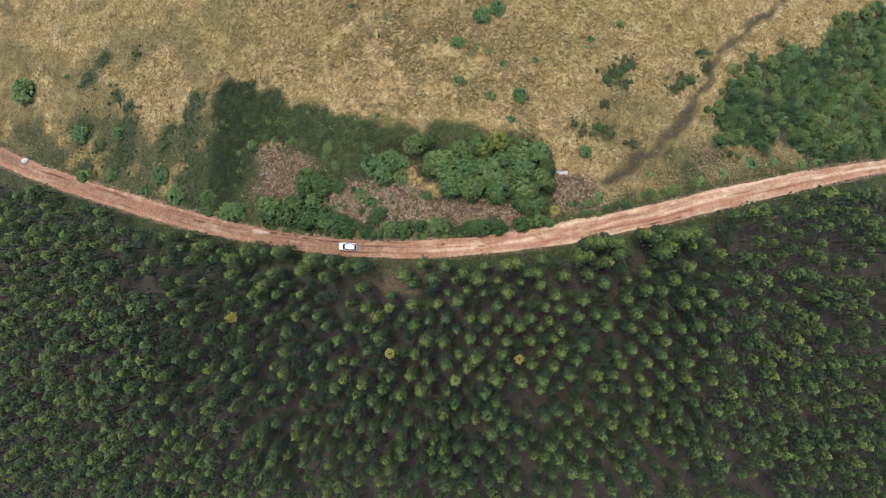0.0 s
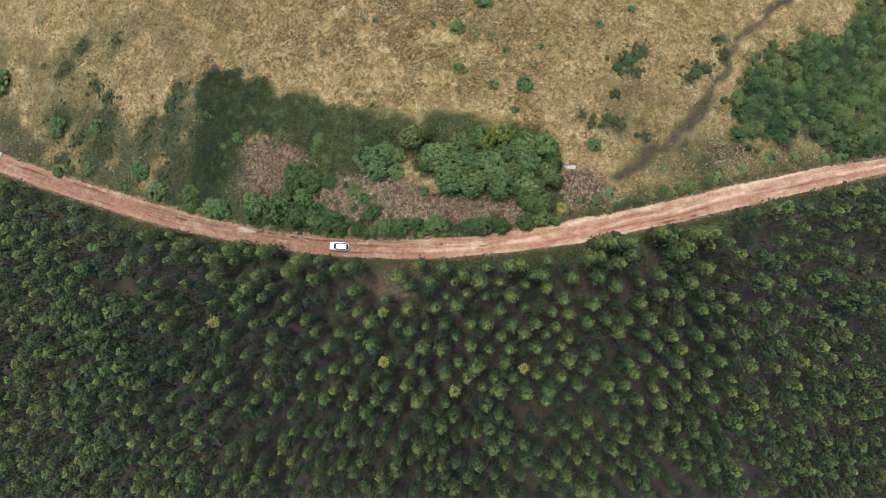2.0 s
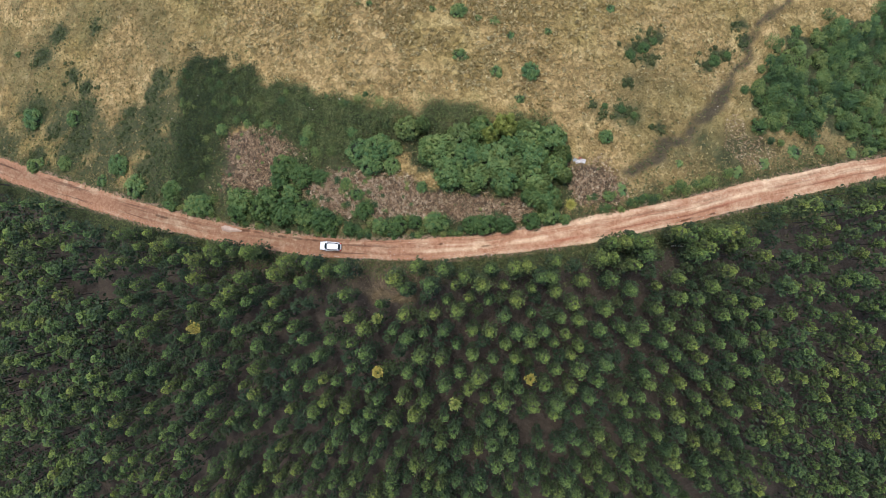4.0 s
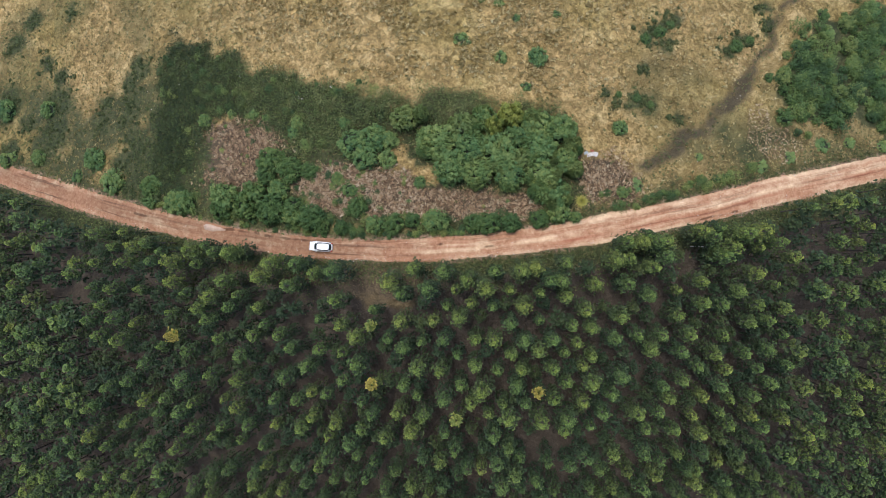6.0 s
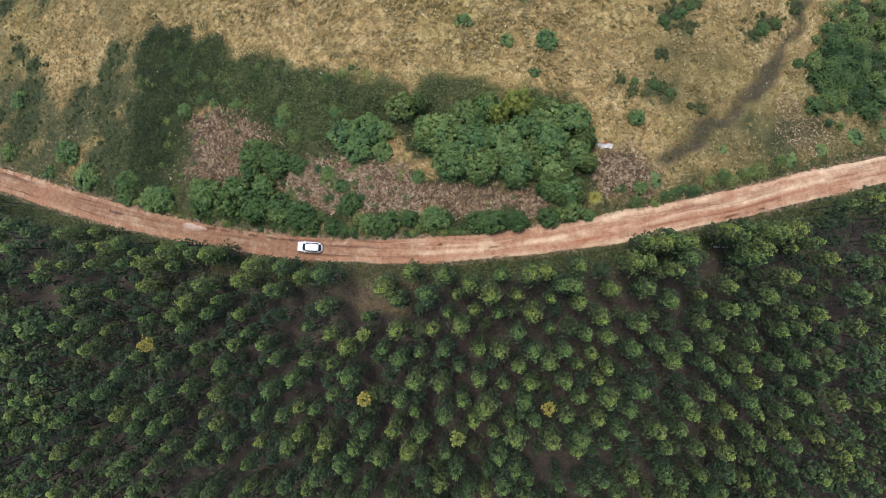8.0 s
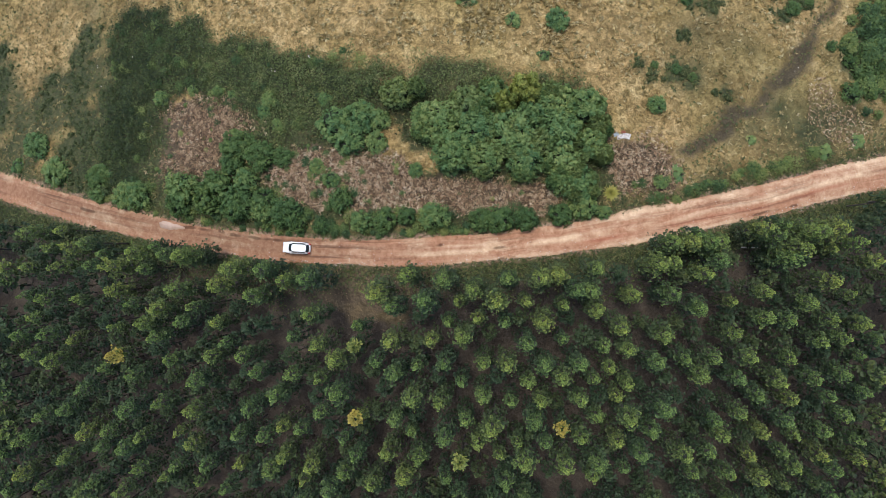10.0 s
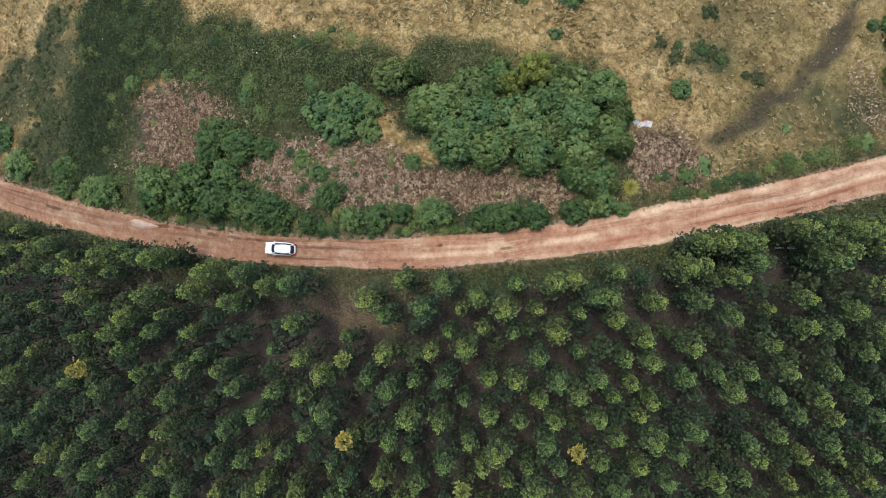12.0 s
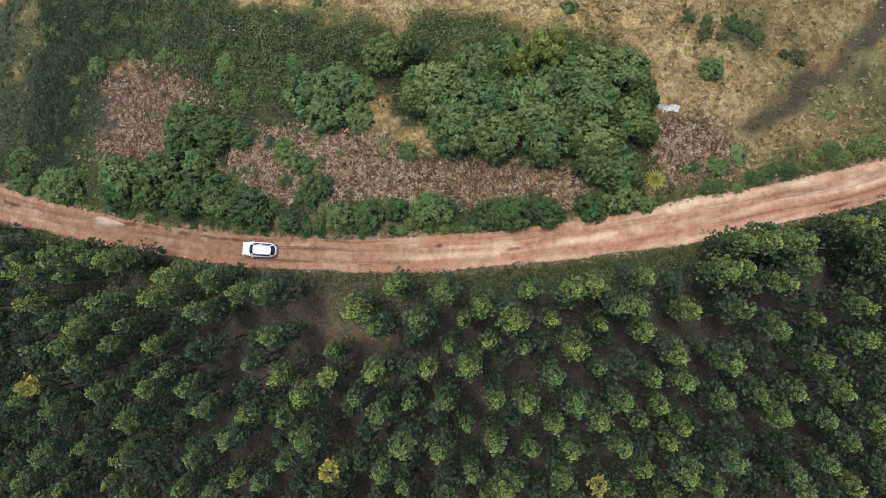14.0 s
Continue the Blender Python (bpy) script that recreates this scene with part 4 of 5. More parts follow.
    part("trunks", mesh_of("stand_trunks", np.concatenate(wood_v), [np.concatenate(wood_f)], bark), root)
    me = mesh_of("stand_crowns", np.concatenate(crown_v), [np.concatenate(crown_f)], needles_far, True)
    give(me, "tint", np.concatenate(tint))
    give(me, "young_lit", np.concatenate(young_lit_all))
    part("crowns", me, root)


def scatter(n, box, keep, r):
    x, y = r.uniform(box[0], box[1], n), r.uniform(box[2], box[3], n)
    k = keep(x, y)
    return x[k], y[k]


def cover(name, label, category, v, f, per, tint, material):
    me = mesh_of(name, v, [f], material)
    give(me, "tint", np.repeat(tint, per))
    tagged(new(name, me), label, category, kind="stuff")


# ---- bushes ----
def bush_mesh(seed, leaf, count, lobes, material, flat=0.85, lobe=(0.18, 0.36)):
    """A shrub of radius one: lobes covered in leaves round a core coloured dark for inner shade."""
    r = np.random.default_rng(seed)
    pts, nor, tone = [], [], []
    for i in range(lobes):
        a = r.uniform(0, 6.283)
        d = r.uniform(0.0, 0.72) ** 0.8
        lr = r.uniform(*lobe)
        top = flat * max(0.05, 1 - d ** 2.5) ** 0.4 * r.uniform(0.74, 1.06)
        c = np.array([d * math.cos(a), d * math.sin(a), max(0.15, top - lr)])
        k = count // lobes
        tone += [r.uniform()] * k
        dirs = unit(r.normal(0, 1, (k, 3)) + np.array([0, 0, 0.55]))
        pts.append(c + dirs * lr * r.uniform(0.75, 1.08, (k, 1)))
        nor.append(dirs + np.array([0, 0, 0.4]))
    k = count // 4
    a, e = r.uniform(0, 6.283, k), r.uniform(0.05, 1.0, k)
    ring = np.stack([np.cos(a) * (1 - 0.35 * e), np.sin(a) * (1 - 0.35 * e), e * flat * 0.7], 1) * r.uniform(0.75, 0.98, (k, 1))
    pts.append(ring)
    nor.append(ring)
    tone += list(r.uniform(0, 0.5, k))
    p, n = np.concatenate(pts), np.concatenate(nor)
    p[:, 2] = np.maximum(p[:, 2], 0.03)
    v, q = leaves(p, n, leaf, r)
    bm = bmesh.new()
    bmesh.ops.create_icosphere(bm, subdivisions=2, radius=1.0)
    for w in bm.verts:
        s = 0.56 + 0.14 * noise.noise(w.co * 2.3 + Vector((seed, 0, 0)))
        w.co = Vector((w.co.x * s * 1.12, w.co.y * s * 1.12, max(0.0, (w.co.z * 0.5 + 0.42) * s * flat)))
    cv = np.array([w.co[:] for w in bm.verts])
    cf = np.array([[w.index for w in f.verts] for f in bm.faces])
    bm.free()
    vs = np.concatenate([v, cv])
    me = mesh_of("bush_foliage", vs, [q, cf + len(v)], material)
    me.materials.append(shaded_core)
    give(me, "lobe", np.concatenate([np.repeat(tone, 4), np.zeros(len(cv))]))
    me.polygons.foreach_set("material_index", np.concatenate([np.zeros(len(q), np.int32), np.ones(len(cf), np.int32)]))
    return me


def stems_mesh(seed):
    r = np.random.default_rng(seed)
    out = []
    for i in range(5):
        a, d = r.uniform(0, 6.283), r.uniform(0.2, 0.5)
        out.append(lathe([(0, 0, -0.1, 0.05), (d * 0.4 * math.cos(a), d * 0.4 * math.sin(a), 0.25, 0.04), (d * math.cos(a), d * math.sin(a), 0.6, 0.015)], 5))
    v, f = joined(out)
    return mesh_of("bush_stems", v, f, bark)


BUSH_BIG = [bush_mesh(30 + i, 0.055, 3000, 100, bush_leaf, 1.0, (0.08, 0.17)) for i in range(6)]
BUSH_MID = [bush_mesh(50 + i, 0.068, 1900, 52, bush_leaf, 0.9, (0.10, 0.21)) for i in range(6)]
BUSH_LOW = [bush_mesh(70 + i, 0.13, 600, 9, bush_leaf, 0.8) for i in range(5)]
BUSH_OLIVE = [bush_mesh(110 + i, 0.058, 2600, 84, olive_leaf, 0.95, (0.08, 0.17)) for i in range(4)]
BUSH_DEEP = [bush_mesh(130 + i, 0.066, 2000, 66, deep_leaf, 0.95, (0.09, 0.20)) for i in range(5)]
BUSH_GOLD = [bush_mesh(90 + i, 0.075, 2400, 22, golden_leaf, 1.0) for i in range(2)]
BUSH_HILL = [bush_mesh(170 + i, 0.085, 900, 30, (deep_leaf, olive_leaf, bush_leaf, olive_leaf, deep_leaf, bush_leaf)[i], 1.0, (0.13, 0.28)) for i in range(6)]
STEMS = [stems_mesh(5 + i) for i in range(3)]


def plant_bush(pool, x, y, radius, tall, label, group, name="bush"):
    root = tagged(new(name), label, "bush", group)
    root.empty_display_size = 0.3
    s = radius * 1.18
    root.matrix_world = pose(x, y, float(ground_z(x, y)) - 0.02, 0, 0, random.uniform(0, 360)) @ Matrix.Diagonal((s * random.uniform(0.92, 1.08), s * random.uniform(0.92, 1.08), tall, 1))
    part("stems", random.choice(STEMS), root)
    part("foliage", random.choice(pool), root)


def growth(name, label, spots, more, leaf=0.10, share=1.0, rise=0.1, tone=0.9, material=None):
    """Small shrubs too close together to tell apart."""
    vs, qs, tints, k = [], [], [], 0
    for bx, by, br in spots:
        n, high = int((160 + 280 * br) * share), more.uniform(0.7, 1.0 + rise)
        d = unit(more.normal(0, 1, (n, 3)) + np.array([0, 0, 0.5]))
        bumps = 1 + 0.22 * wobble(d[:, 0] * 3 + bx, d[:, 1] * 3 + by, 1.6, 3)
        pt = d * br * (bumps * more.uniform(0.55, 1.05, n))[:, None] * np.array([1.1, 1.1, high])
        pt[:, 2] = np.abs(pt[:, 2]) + 0.05
        v, q = leaves(pt + np.array([bx, by, float(ground_z(bx, by))]), d + np.array([0, 0, 0.5]), leaf, more)
        vs.append(v)
        qs.append(q + k)
        k += len(v)
        tints.append(np.clip(np.full(n, np.clip(more.uniform(0.0, tone) + 0.4 * float(wobble(bx, by, 9, 23)), 0, 0.97)) + more.normal(0, 0.08, n), 0, 1))
    cover(name, label, "shrubs", np.concatenate(vs), np.concatenate(qs), 4, np.concatenate(tints), material or growth_leaf)


def build_bushes():
    for x, y, r in canopy:
        plant_bush(BUSH_OLIVE if random.random() < 0.3 else BUSH_BIG, x, y, r * 1.12, random.uniform(3.3, 3.9), "broad dark green leafy tree-like bush in the copse", "bushes of the copse")
        for k in range(4):
            a, f = random.uniform(0, 6.283), random.uniform(0.36, 0.55)
            plant_bush(random.choice((BUSH_MID, BUSH_OLIVE, BUSH_BIG)), x + math.cos(a) * r * 0.8, y + math.sin(a) * r * 0.8, r * f, random.uniform(2.8, 3.9), "smaller green bush filling the copse", "bushes of the copse")
    for x, y, r in canopy_light:
        plant_bush(BUSH_OLIVE, x, y, r, random.uniform(4.0, 4.6), "light olive-green leafy bush in the copse", "bushes of the copse")
    for x, y, r in canopy_golden:
        plant_bush(BUSH_GOLD, x, y, r, 5.2, "bush with yellowing golden-green leaves in the copse", "bushes of the copse")
    for x, y, r in shrubs:
        plant_bush(BUSH_DEEP if r > 1.6 and x < -20 else BUSH_MID, x, y, r, r * 1.15, "rounded green leafy shrub among dead fronds", "shrubs by the copse")
    for x, y, r in roadside_shrubs:
        plant_bush(BUSH_DEEP if random.random() < (0.75 if x < -15 else 0.4) else BUSH_MID, x, y, r, r * 1.25, "green leafy shrub beside the dirt road", "shrubs by the road")
    more = np.random.default_rng(61)
    spots = []
    for x, y, r in roadside_shrubs:
        for k in range(2):
            bx, by, br = x + more.uniform(-2.2, 2.2), y + more.uniform(-0.6, 1.8), r * more.uniform(0.42, 0.7)
            if by - float(north_edge(bx)) > br * 0.75:
                spots.append((bx, by, br))
    for k in range(80):
        bx, br = more.uniform(-62, 22), more.uniform(0.4, 1.0)
        spots.append((bx, float(north_edge(bx)) + br * more.uniform(0.75, 2.4), br))
    for k in range(170):
        bx, by = more.uniform(-63, -8), more.uniform(8, 41)
        if inside(bramble, bx, by):
            spots.append((bx, by, more.uniform(0.35, 1.1)))
    for k in range(34):
        bx, by = more.uniform(-50, -30), more.uniform(8, 23)
        if inside(bracken_a, bx, by):
            spots.append((bx, by, more.uniform(0.25, 0.6)))
    for k in range(90):
        bx, by = more.uniform(-29, 18), more.uniform(4.5, 14.5)
        if inside(bracken_b, bx, by) and more.uniform() < 0.85 - 0.6 * (bx > -9):
            spots.append((bx, by, more.uniform(0.3, 0.75)))
    for x, y, r in bracken_sprouts + hedge_growth:
        spots.append((x, y, r))
        for k in range(3):
            spots.append((x + more.uniform(-1.3, 1.3), y + more.uniform(-0.2, 0.9), r * more.uniform(0.35, 0.7)))
    growth("roadside_growth", "tangled small green shrubs growing along the road edge", spots, more)
    sprigs = []
    for x, y, r in weed_patches:
        for k in range(int(4 + 3 * r)):
            sprigs.append((x + more.normal(0, 0.55 * r), y + more.normal(0, 0.5 * r), more.uniform(0.2, 0.55)))
    sprigs = [p for p in sprigs if p[1] - float(north_edge(p[0])) > 1]
    growth("field_sprigs", "straggling low dark green weeds in the dry grass", sprigs, more, 0.12, 0.5, 0.1, 0.45, weed_leaf)
    for x, y, r in field_bushes:
        plant_bush(BUSH_MID if r > 1.5 else BUSH_LOW, x, y, r, r * 1.0, "single green bush in the dry grass", "bushes in the field")
    for x, y, r in edge_bushes:
        wild = y > 26
        plant_bush(BUSH_DEEP if wild else BUSH_LOW, x, y, r * (0.65 if wild else 1), r * 0.6, "low straggling green bush in dry grass", "bushes in the field")
    r = np.random.default_rng(33)
    put = []
    filling = []
    for attempt in range(760):
        x, y = r.uniform(61, 114), r.uniform(20, 66)
        if softly(thicket, np.array(x), np.array(y), 5.0) > r.uniform(0.05, 0.8) and y - float(north_edge(x)) > 1.2:
            filling.append((x, y, r.uniform(0.6, 1.7)))
    growth("thicket_growth", "mottled low green shrubs filling the hillside thicket", filling, r, 0.17, 0.55, 1.3, 0.68)
    for attempt in range(1500):
        x, y = r.uniform(60, 135), r.uniform(20, 75)
        wide = softly(thicket, np.array(x), np.array(y), 4.0) > r.uniform(0.1, 0.7) or (x > 107 and float(north_edge(x)) + 2.5 < y < 66)
        rad = r.uniform(0.8, 2.0)
        if not wide or y - float(north_edge(x)) < rad * 0.8 or any((x - a) ** 2 + (y - b) ** 2 < (0.98 * (rad + c)) ** 2 for a, b, c in put):
            continue
        put.append((x, y, rad))
    for x, y, rad in put:
        plant_bush(BUSH_HILL, x, y, rad, rad * r.uniform(0.7, 1.6), "dense green bush of the hillside thicket", "bushes of the thicket")


# ---- ground cover too fine to count ----
def in_any(polys, x, y):
    out = np.zeros(x.shape, bool)
    for p in polys:
        out |= inside(p, x, y)
    return out


def patches(x, y):
    best = np.zeros(x.shape)
    for px, py, pr in weed_patches:
        best = np.maximum(best, np.exp(-(((x - px) / pr) ** 2 + ((y - py) / pr) ** 2)))
    return best


def build_cover():
    r = np.random.default_rng(3)
    soft = lambda x, y: (x + 1.3 * wobble(x, y, 6, 3), y + 1.3 * wobble(x, y, 5, 4))
    # dry grass tufts
    x, y = scatter(38000, (-145, 118, 6, 80), lambda x, y: (y > north_edge(x) + 0.4) & (patches(x, y) < r.uniform(0.1, 0.8, x.shape)) & (gully_mask(x, y) < r.uniform(0.0, 0.7, x.shape)) & ~in_any((bracken_a, bracken_b, bracken_c, thicket), *soft(x, y)) & (softly(bramble, *soft(x, y), 3.5) < r.uniform(0, 1, x.shape)), r)
    p = np.stack([x, y, ground_z(x, y)], 1)
    lie = np.stack([0.7 * wobble(x, y, 11, 1), 0.7 * wobble(x, y, 9, 2), np.full(len(x), 0.75)], 1) + r.normal(0, 0.3, (len(x), 3))
    v, q, k = sprays(p, lie, r.uniform(0.2, 0.62, len(x)), 4, r, spread=0.7, width=0.085, droop=0.2)
    t = np.clip(0.5 + 0.3 * wobble(x, y, 30, 9) + 0.25 * wobble(x, y, 6, 8) + r.normal(0, 0.24, len(x)) - 0.42 * np.clip((-x - 30) / 50, 0, 1) - 0.25 * np.clip((x - 45) / 35, 0, 1), 0, 1)
    cover("dry_grass", "sun-bleached tufts of dry grass on the hillside", "grass", v, q, k, t, straw)
    # pale tussocks lying over in swirls
    def tussocky(x, y):
        most = np.exp(-(((x + 8) / 48) ** 2)) * np.clip((y - 24) / 8, 0, 1)
        return (y > north_edge(x) + 2) & (patches(x, y) < 0.25) & (r.uniform(0, 1, x.shape) < (0.07 + 0.93 * most) * np.clip(0.55 + 0.9 * wobble(x, y, 9, 27), 0.05, 1)) & (gully_mask(x, y) < 0.2) \
            & ~in_any((bracken_a, bracken_b, bracken_c, thicket, copse_floor), *soft(x, y)) & (softly(bramble, *soft(x, y), 3.5) < 0.15)
    x, y = scatter(125000, (-145, 118, 6, 84), tussocky, r)
    swirl = 3.0 * wobble(x, y, 7, 37) + 1.5 * wobble(x, y, 2.5, 38)
    lie = np.stack([np.cos(swirl), np.sin(swirl), np.full(len(x), 0.55)], 1) + r.normal(0, 0.22, (len(x), 3))
    v, q, k = sprays(np.stack([x, y, ground_z(x, y) + 0.05], 1), lie, r.uniform(0.45, 0.8, len(x)) * (1 + 0.45 * np.exp(-(((x + 8) / 40) ** 2))), 6, r, spread=0.5, width=0.085, droop=0.32)
    cover("grass_tussocks", "pale bleached grass tussocks lying over in swirls", "grass", v, q, k, np.clip(0.88 + 0.2 * wobble(x, y, 14, 28) + r.normal(0, 0.15, len(x)) - 0.35 * np.clip((-x - 35) / 50, 0, 1), 0, 1), straw)
    # pale seed heads standing in the grass
    x, y = r.normal(-17.5, 3.6, 150), r.normal(54.5, 3.0, 150)
    v, q, k = sprays(np.stack([x, y, ground_z(x, y) + r.uniform(0.5, 0.9, 150)], 1), np.array([[0, 0, 1.0]]) + r.normal(0, 0.3, (150, 3)), 0.15, 5, r, spread=1.2, width=0.4)
    cover("seed_heads", "pale cream seed heads standing in the dry grass", "grass", v, q, k, np.full(150, 0.97), dead_leaf)
    # bramble
    loose = lambda x, y: (x + 2.6 * wobble(x, y, 9, 3) + 1.2 * wobble(x, y, 3, 43), y + 2.6 * wobble(x, y, 8, 4) + 1.2 * wobble(x, y, 3, 44))
    x, y = scatter(260000, (-72, 26, 6, 44), lambda x, y: softly(bramble, *loose(x, y), 2.6) > r.uniform(0.12, 1, x.shape) * (1 + 0.6 * np.clip((x + 10) / 6, 0, 1)), r)
    mound = 0.7 + 1.1 * wobble(x, y, 6, 1) + 0.8 * wobble(x, y, 2.6, 13)
    p = np.stack([x, y, ground_z(x, y) + 0.1 + r.uniform(0.2, 1.0, len(x)) * np.clip(mound, 0.12, 1.9)], 1)
    v, q = leaves(p, np.array([[0, 0, 1.0]]) + 0 * p, r.uniform(0.09, 0.19, len(x)), r, 0.75)
    t = 0.10 + 0.22 * wobble(x, y, 9, 2) + 0.22 * wobble(x, y, 4.5, 19) + 0.22 * wobble(x, y, 2.2, 13) + 0.60 * np.clip((x + 52) / 26, 0, 1) + 0.10 * np.clip((y - 24) / 10, 0, 1) + r.normal(0, 0.20, len(x))
    cover("bramble_patch", "low dark green bramble thicket covering the slope", "brambles", v, q, 4, np.clip(t, 0, 1), bramble_leaf)
    # dead fronds
    def fronded(x, y):
        sx, sy = soft(x, y)
        patchy = np.clip(1.15 + 0.9 * wobble(x, y, 3.4, 15) - 0.7 * np.clip((-x - 38) / 8, 0, 1), 0.1, 1)
        return np.maximum(np.maximum(softly(bracken_a, sx, sy, 2.2), softly(bracken_b, sx, sy, 1.2)), softly(bracken_c, sx, sy, 2.6)) * patchy
    x, y = scatter(110000, (-54, 38, 3, 25), lambda x, y: fronded(x, y) > r.uniform(0.05, 1, x.shape), r)
    p = np.stack([x, y, ground_z(x, y) + r.uniform(0.05, 0.5, len(x))], 1)
    v, q = leaves(p, np.array([[0, 0, 1.0]]) + 0 * p, r.uniform(0.08, 0.22, len(x)), r, 0.8, 0.34)
    cover("dead_bracken", "reddish brown dead bracken fronds with pale tips", "bracken", v, q, 4, np.clip(0.50 + 0.28 * wobble(x, y, 11, 31) + 0.42 * wobble(x, y, 3, 3) - 0.30 * (x < -30) + r.normal(0, 0.22, len(x)), 0, 1), dead_leaf)
    x, y = scatter(28000, (-54, 38, 3, 25), lambda x, y: fronded(x, y) > r.uniform(0.05, 1, x.shape), r)
    p = np.stack([x, y, ground_z(x, y) + 0.2], 1)
    v, q, k = sprays(p, np.array([[0, 0, 1.0]]) + r.normal(0, 0.35, (len(x), 3)), r.uniform(0.18, 0.46, len(x)), 5, r, spread=1.3, width=0.15, droop=0.35)
    cover("dead_fern_fronds", "tan and brown drooping dead fern fronds", "bracken", v, q, k, np.clip(0.50 + 0.25 * wobble(x, y, 11, 31) + 0.36 * wobble(x, y, 3.4, 5) - 0.28 * (x < -30) + r.normal(0, 0.24, len(x)), 0, 1), dead_leaf)
    x, y = scatter(9000, (54, 68, 17, 31), lambda x, y: inside(litter, *soft(x, y)), r)
    x, y = x[:800], y[:800]
    p = np.stack([x, y, ground_z(x, y) + r.uniform(0.1, 0.5, len(x))], 1)
    v, q = leaves(p, np.array([[0, 0, 1.0]]) + 0 * p, 0.2, r, 0.6, 0.4)
    cover("pale_dead_plants", "pale bleached dead stalks above the road", "dead plants", v, q, 4, np.clip(0.8 + r.normal(0, 0.2, len(x)), 0, 1), dead_leaf)
    # undergrowth below the copse and at the forest edge
    def shady(x, y):
        gap = south_edge(x) - y
        edge = (gap > 0.6) & (r.uniform(0, 1, x.shape) < np.where(x < -18, 1.0, 0.5) * np.exp(-np.maximum(gap - np.where(x < -18, 4, 1.2), 0) / 3.5)) & ~((x > -17) & (x < -2))
        low = inside(copse_floor, x, y) & ~inside(grass_gap, x, y) & ~in_any((bracken_a, bracken_b, bracken_c), x, y)
        return edge | low
    x, y = scatter(150000, (-120, 100, -14, 30), shady, r)
    p = np.stack([x, y, ground_z(x, y) + r.uniform(0.05, 0.7, len(x)) * (0.6 + 0.5 * wobble(x, y, 5, 7))], 1)
    v, q = leaves(p, np.array([[0, 0, 1.0]]) + 0 * p, r.uniform(0.10, 0.22, len(x)), r, 0.7, 0.45)
    cover("undergrowth", "tangled low green undergrowth below the bushes and pines", "undergrowth", v, q, 4, np.clip(0.4 + 0.35 * wobble(x, y, 6, 5) + r.normal(0, 0.22, len(x)), 0, 1), bramble_leaf)
    # weeds: verges, weedy field, forest edge
    def weedy(x, y):
        d = off_road(x, y)
        verge = (d > -0.25) & (r.uniform(0, 1, x.shape) < np.where(y > north_edge(x), np.exp(-d / 3.5), np.exp(-np.maximum(d - 1, 0) / 2.6) * 1.2))
        spots = patches(x, y)
        field = (y > north_edge(x)) & (r.uniform(0, 1, x.shape) < spots * 0.8 + 0.10 * (x < -40) + 0.012 + 0.5 * gully_mask(x, y) * np.clip(0.5 + wobble(x, y, 5, 21), 0, 1))
        sprig = in_any((bracken_a, bracken_b, bracken_c), x, y)
        return (verge | field) & (~sprig | (r.uniform(0, 1, x.shape) < 0.25)) | sprig & (wobble(x, y, 6, 12) > 0.2) & (r.uniform(0, 1, x.shape) < 0.7)
    x, y = scatter(170000, (-150, 125, -8, 75), weedy, r)
    patch = patches(x, y)
    p = np.stack([x, y, ground_z(x, y)], 1)
    v, q, k = sprays(p, np.array([[0, 0, 1.0]]) + r.normal(0, 0.3, (len(x), 3)), r.uniform(0.14, 0.34, len(x)), 4, r, spread=1.0, width=0.25, droop=0.1)
    cover("weeds", "green and straw-coloured weeds along the road verges", "weeds", v, q, k, np.clip(0.4 - 0.45 * patch + 0.3 * wobble(x, y, 7, 4) + r.normal(0, 0.25, len(x)), 0, 1), weed_leaf)
    # rank grass on both verges
    def rank(x, y):
        north, south = y - north_edge(x), south_edge(x) - y
        return ((south > -0.1) & (r.uniform(0, 1, x.shape) < np.exp(-np.maximum(south - 0.9, 0) / 1.3))) | ((north > 0.1) & (x > 22) & (r.uniform(0, 1, x.shape) < np.exp(-north / 0.9)))
    x, y = scatter(95000, (-60, 82, -8, 22), rank, r)
    p = np.stack([x, y, ground_z(x, y)], 1)
    v, q, k = sprays(p, np.array([[0, 0, 0.8]]) + r.normal(0, 0.45, (len(x), 3)), r.uniform(0.16, 0.42, len(x)), 4, r, spread=0.9, width=0.13, droop=0.15)
    cover("verge_grass", "rank olive and straw-coloured grass on the road verges", "grass", v, q, k, np.clip(0.62 + 0.35 * wobble(x, y, 5, 14) + r.normal(0, 0.2, len(x)), 0, 1), weed_leaf)
    # small dead leaves and twigs on the open verge and clearing
    def littered(x, y):
        gap = south_edge(x) - y
        open_ground = np.exp(-(((x + 9) / 7) ** 2 + ((y + 7.5) / 5) ** 2)) * 1.1 + np.exp(-np.maximum(gap - 0.5, 0) / 2.5) * (x > -30)
        return (gap > 0.1) & (r.uniform(0, 1, x.shape) < open_ground * np.clip(0.7 + 0.6 * wobble(x, y, 4, 9), 0, 1))
    x, y = scatter(60000, (-60, 75, -18, 9), littered, r)
    p = np.stack([x, y, ground_z(x, y) + r.uniform(0.02, 0.15, len(x))], 1)
    v, q = leaves(p, np.array([[0, 0, 1.0]]) + 0 * p, r.uniform(0.035, 0.09, len(x)), r, 0.6, 0.4)
    cover("leaf_litter", "grey-brown dead leaves and twigs on bare ground", "leaf litter", v, q, 4, np.clip(0.26 + 0.2 * wobble(x, y, 3, 4) + r.normal(0, 0.17, len(x)), 0, 1), dead_leaf)


build_ground()
build_road()
build_pines()
build_stand()
build_bushes()
build_cover()


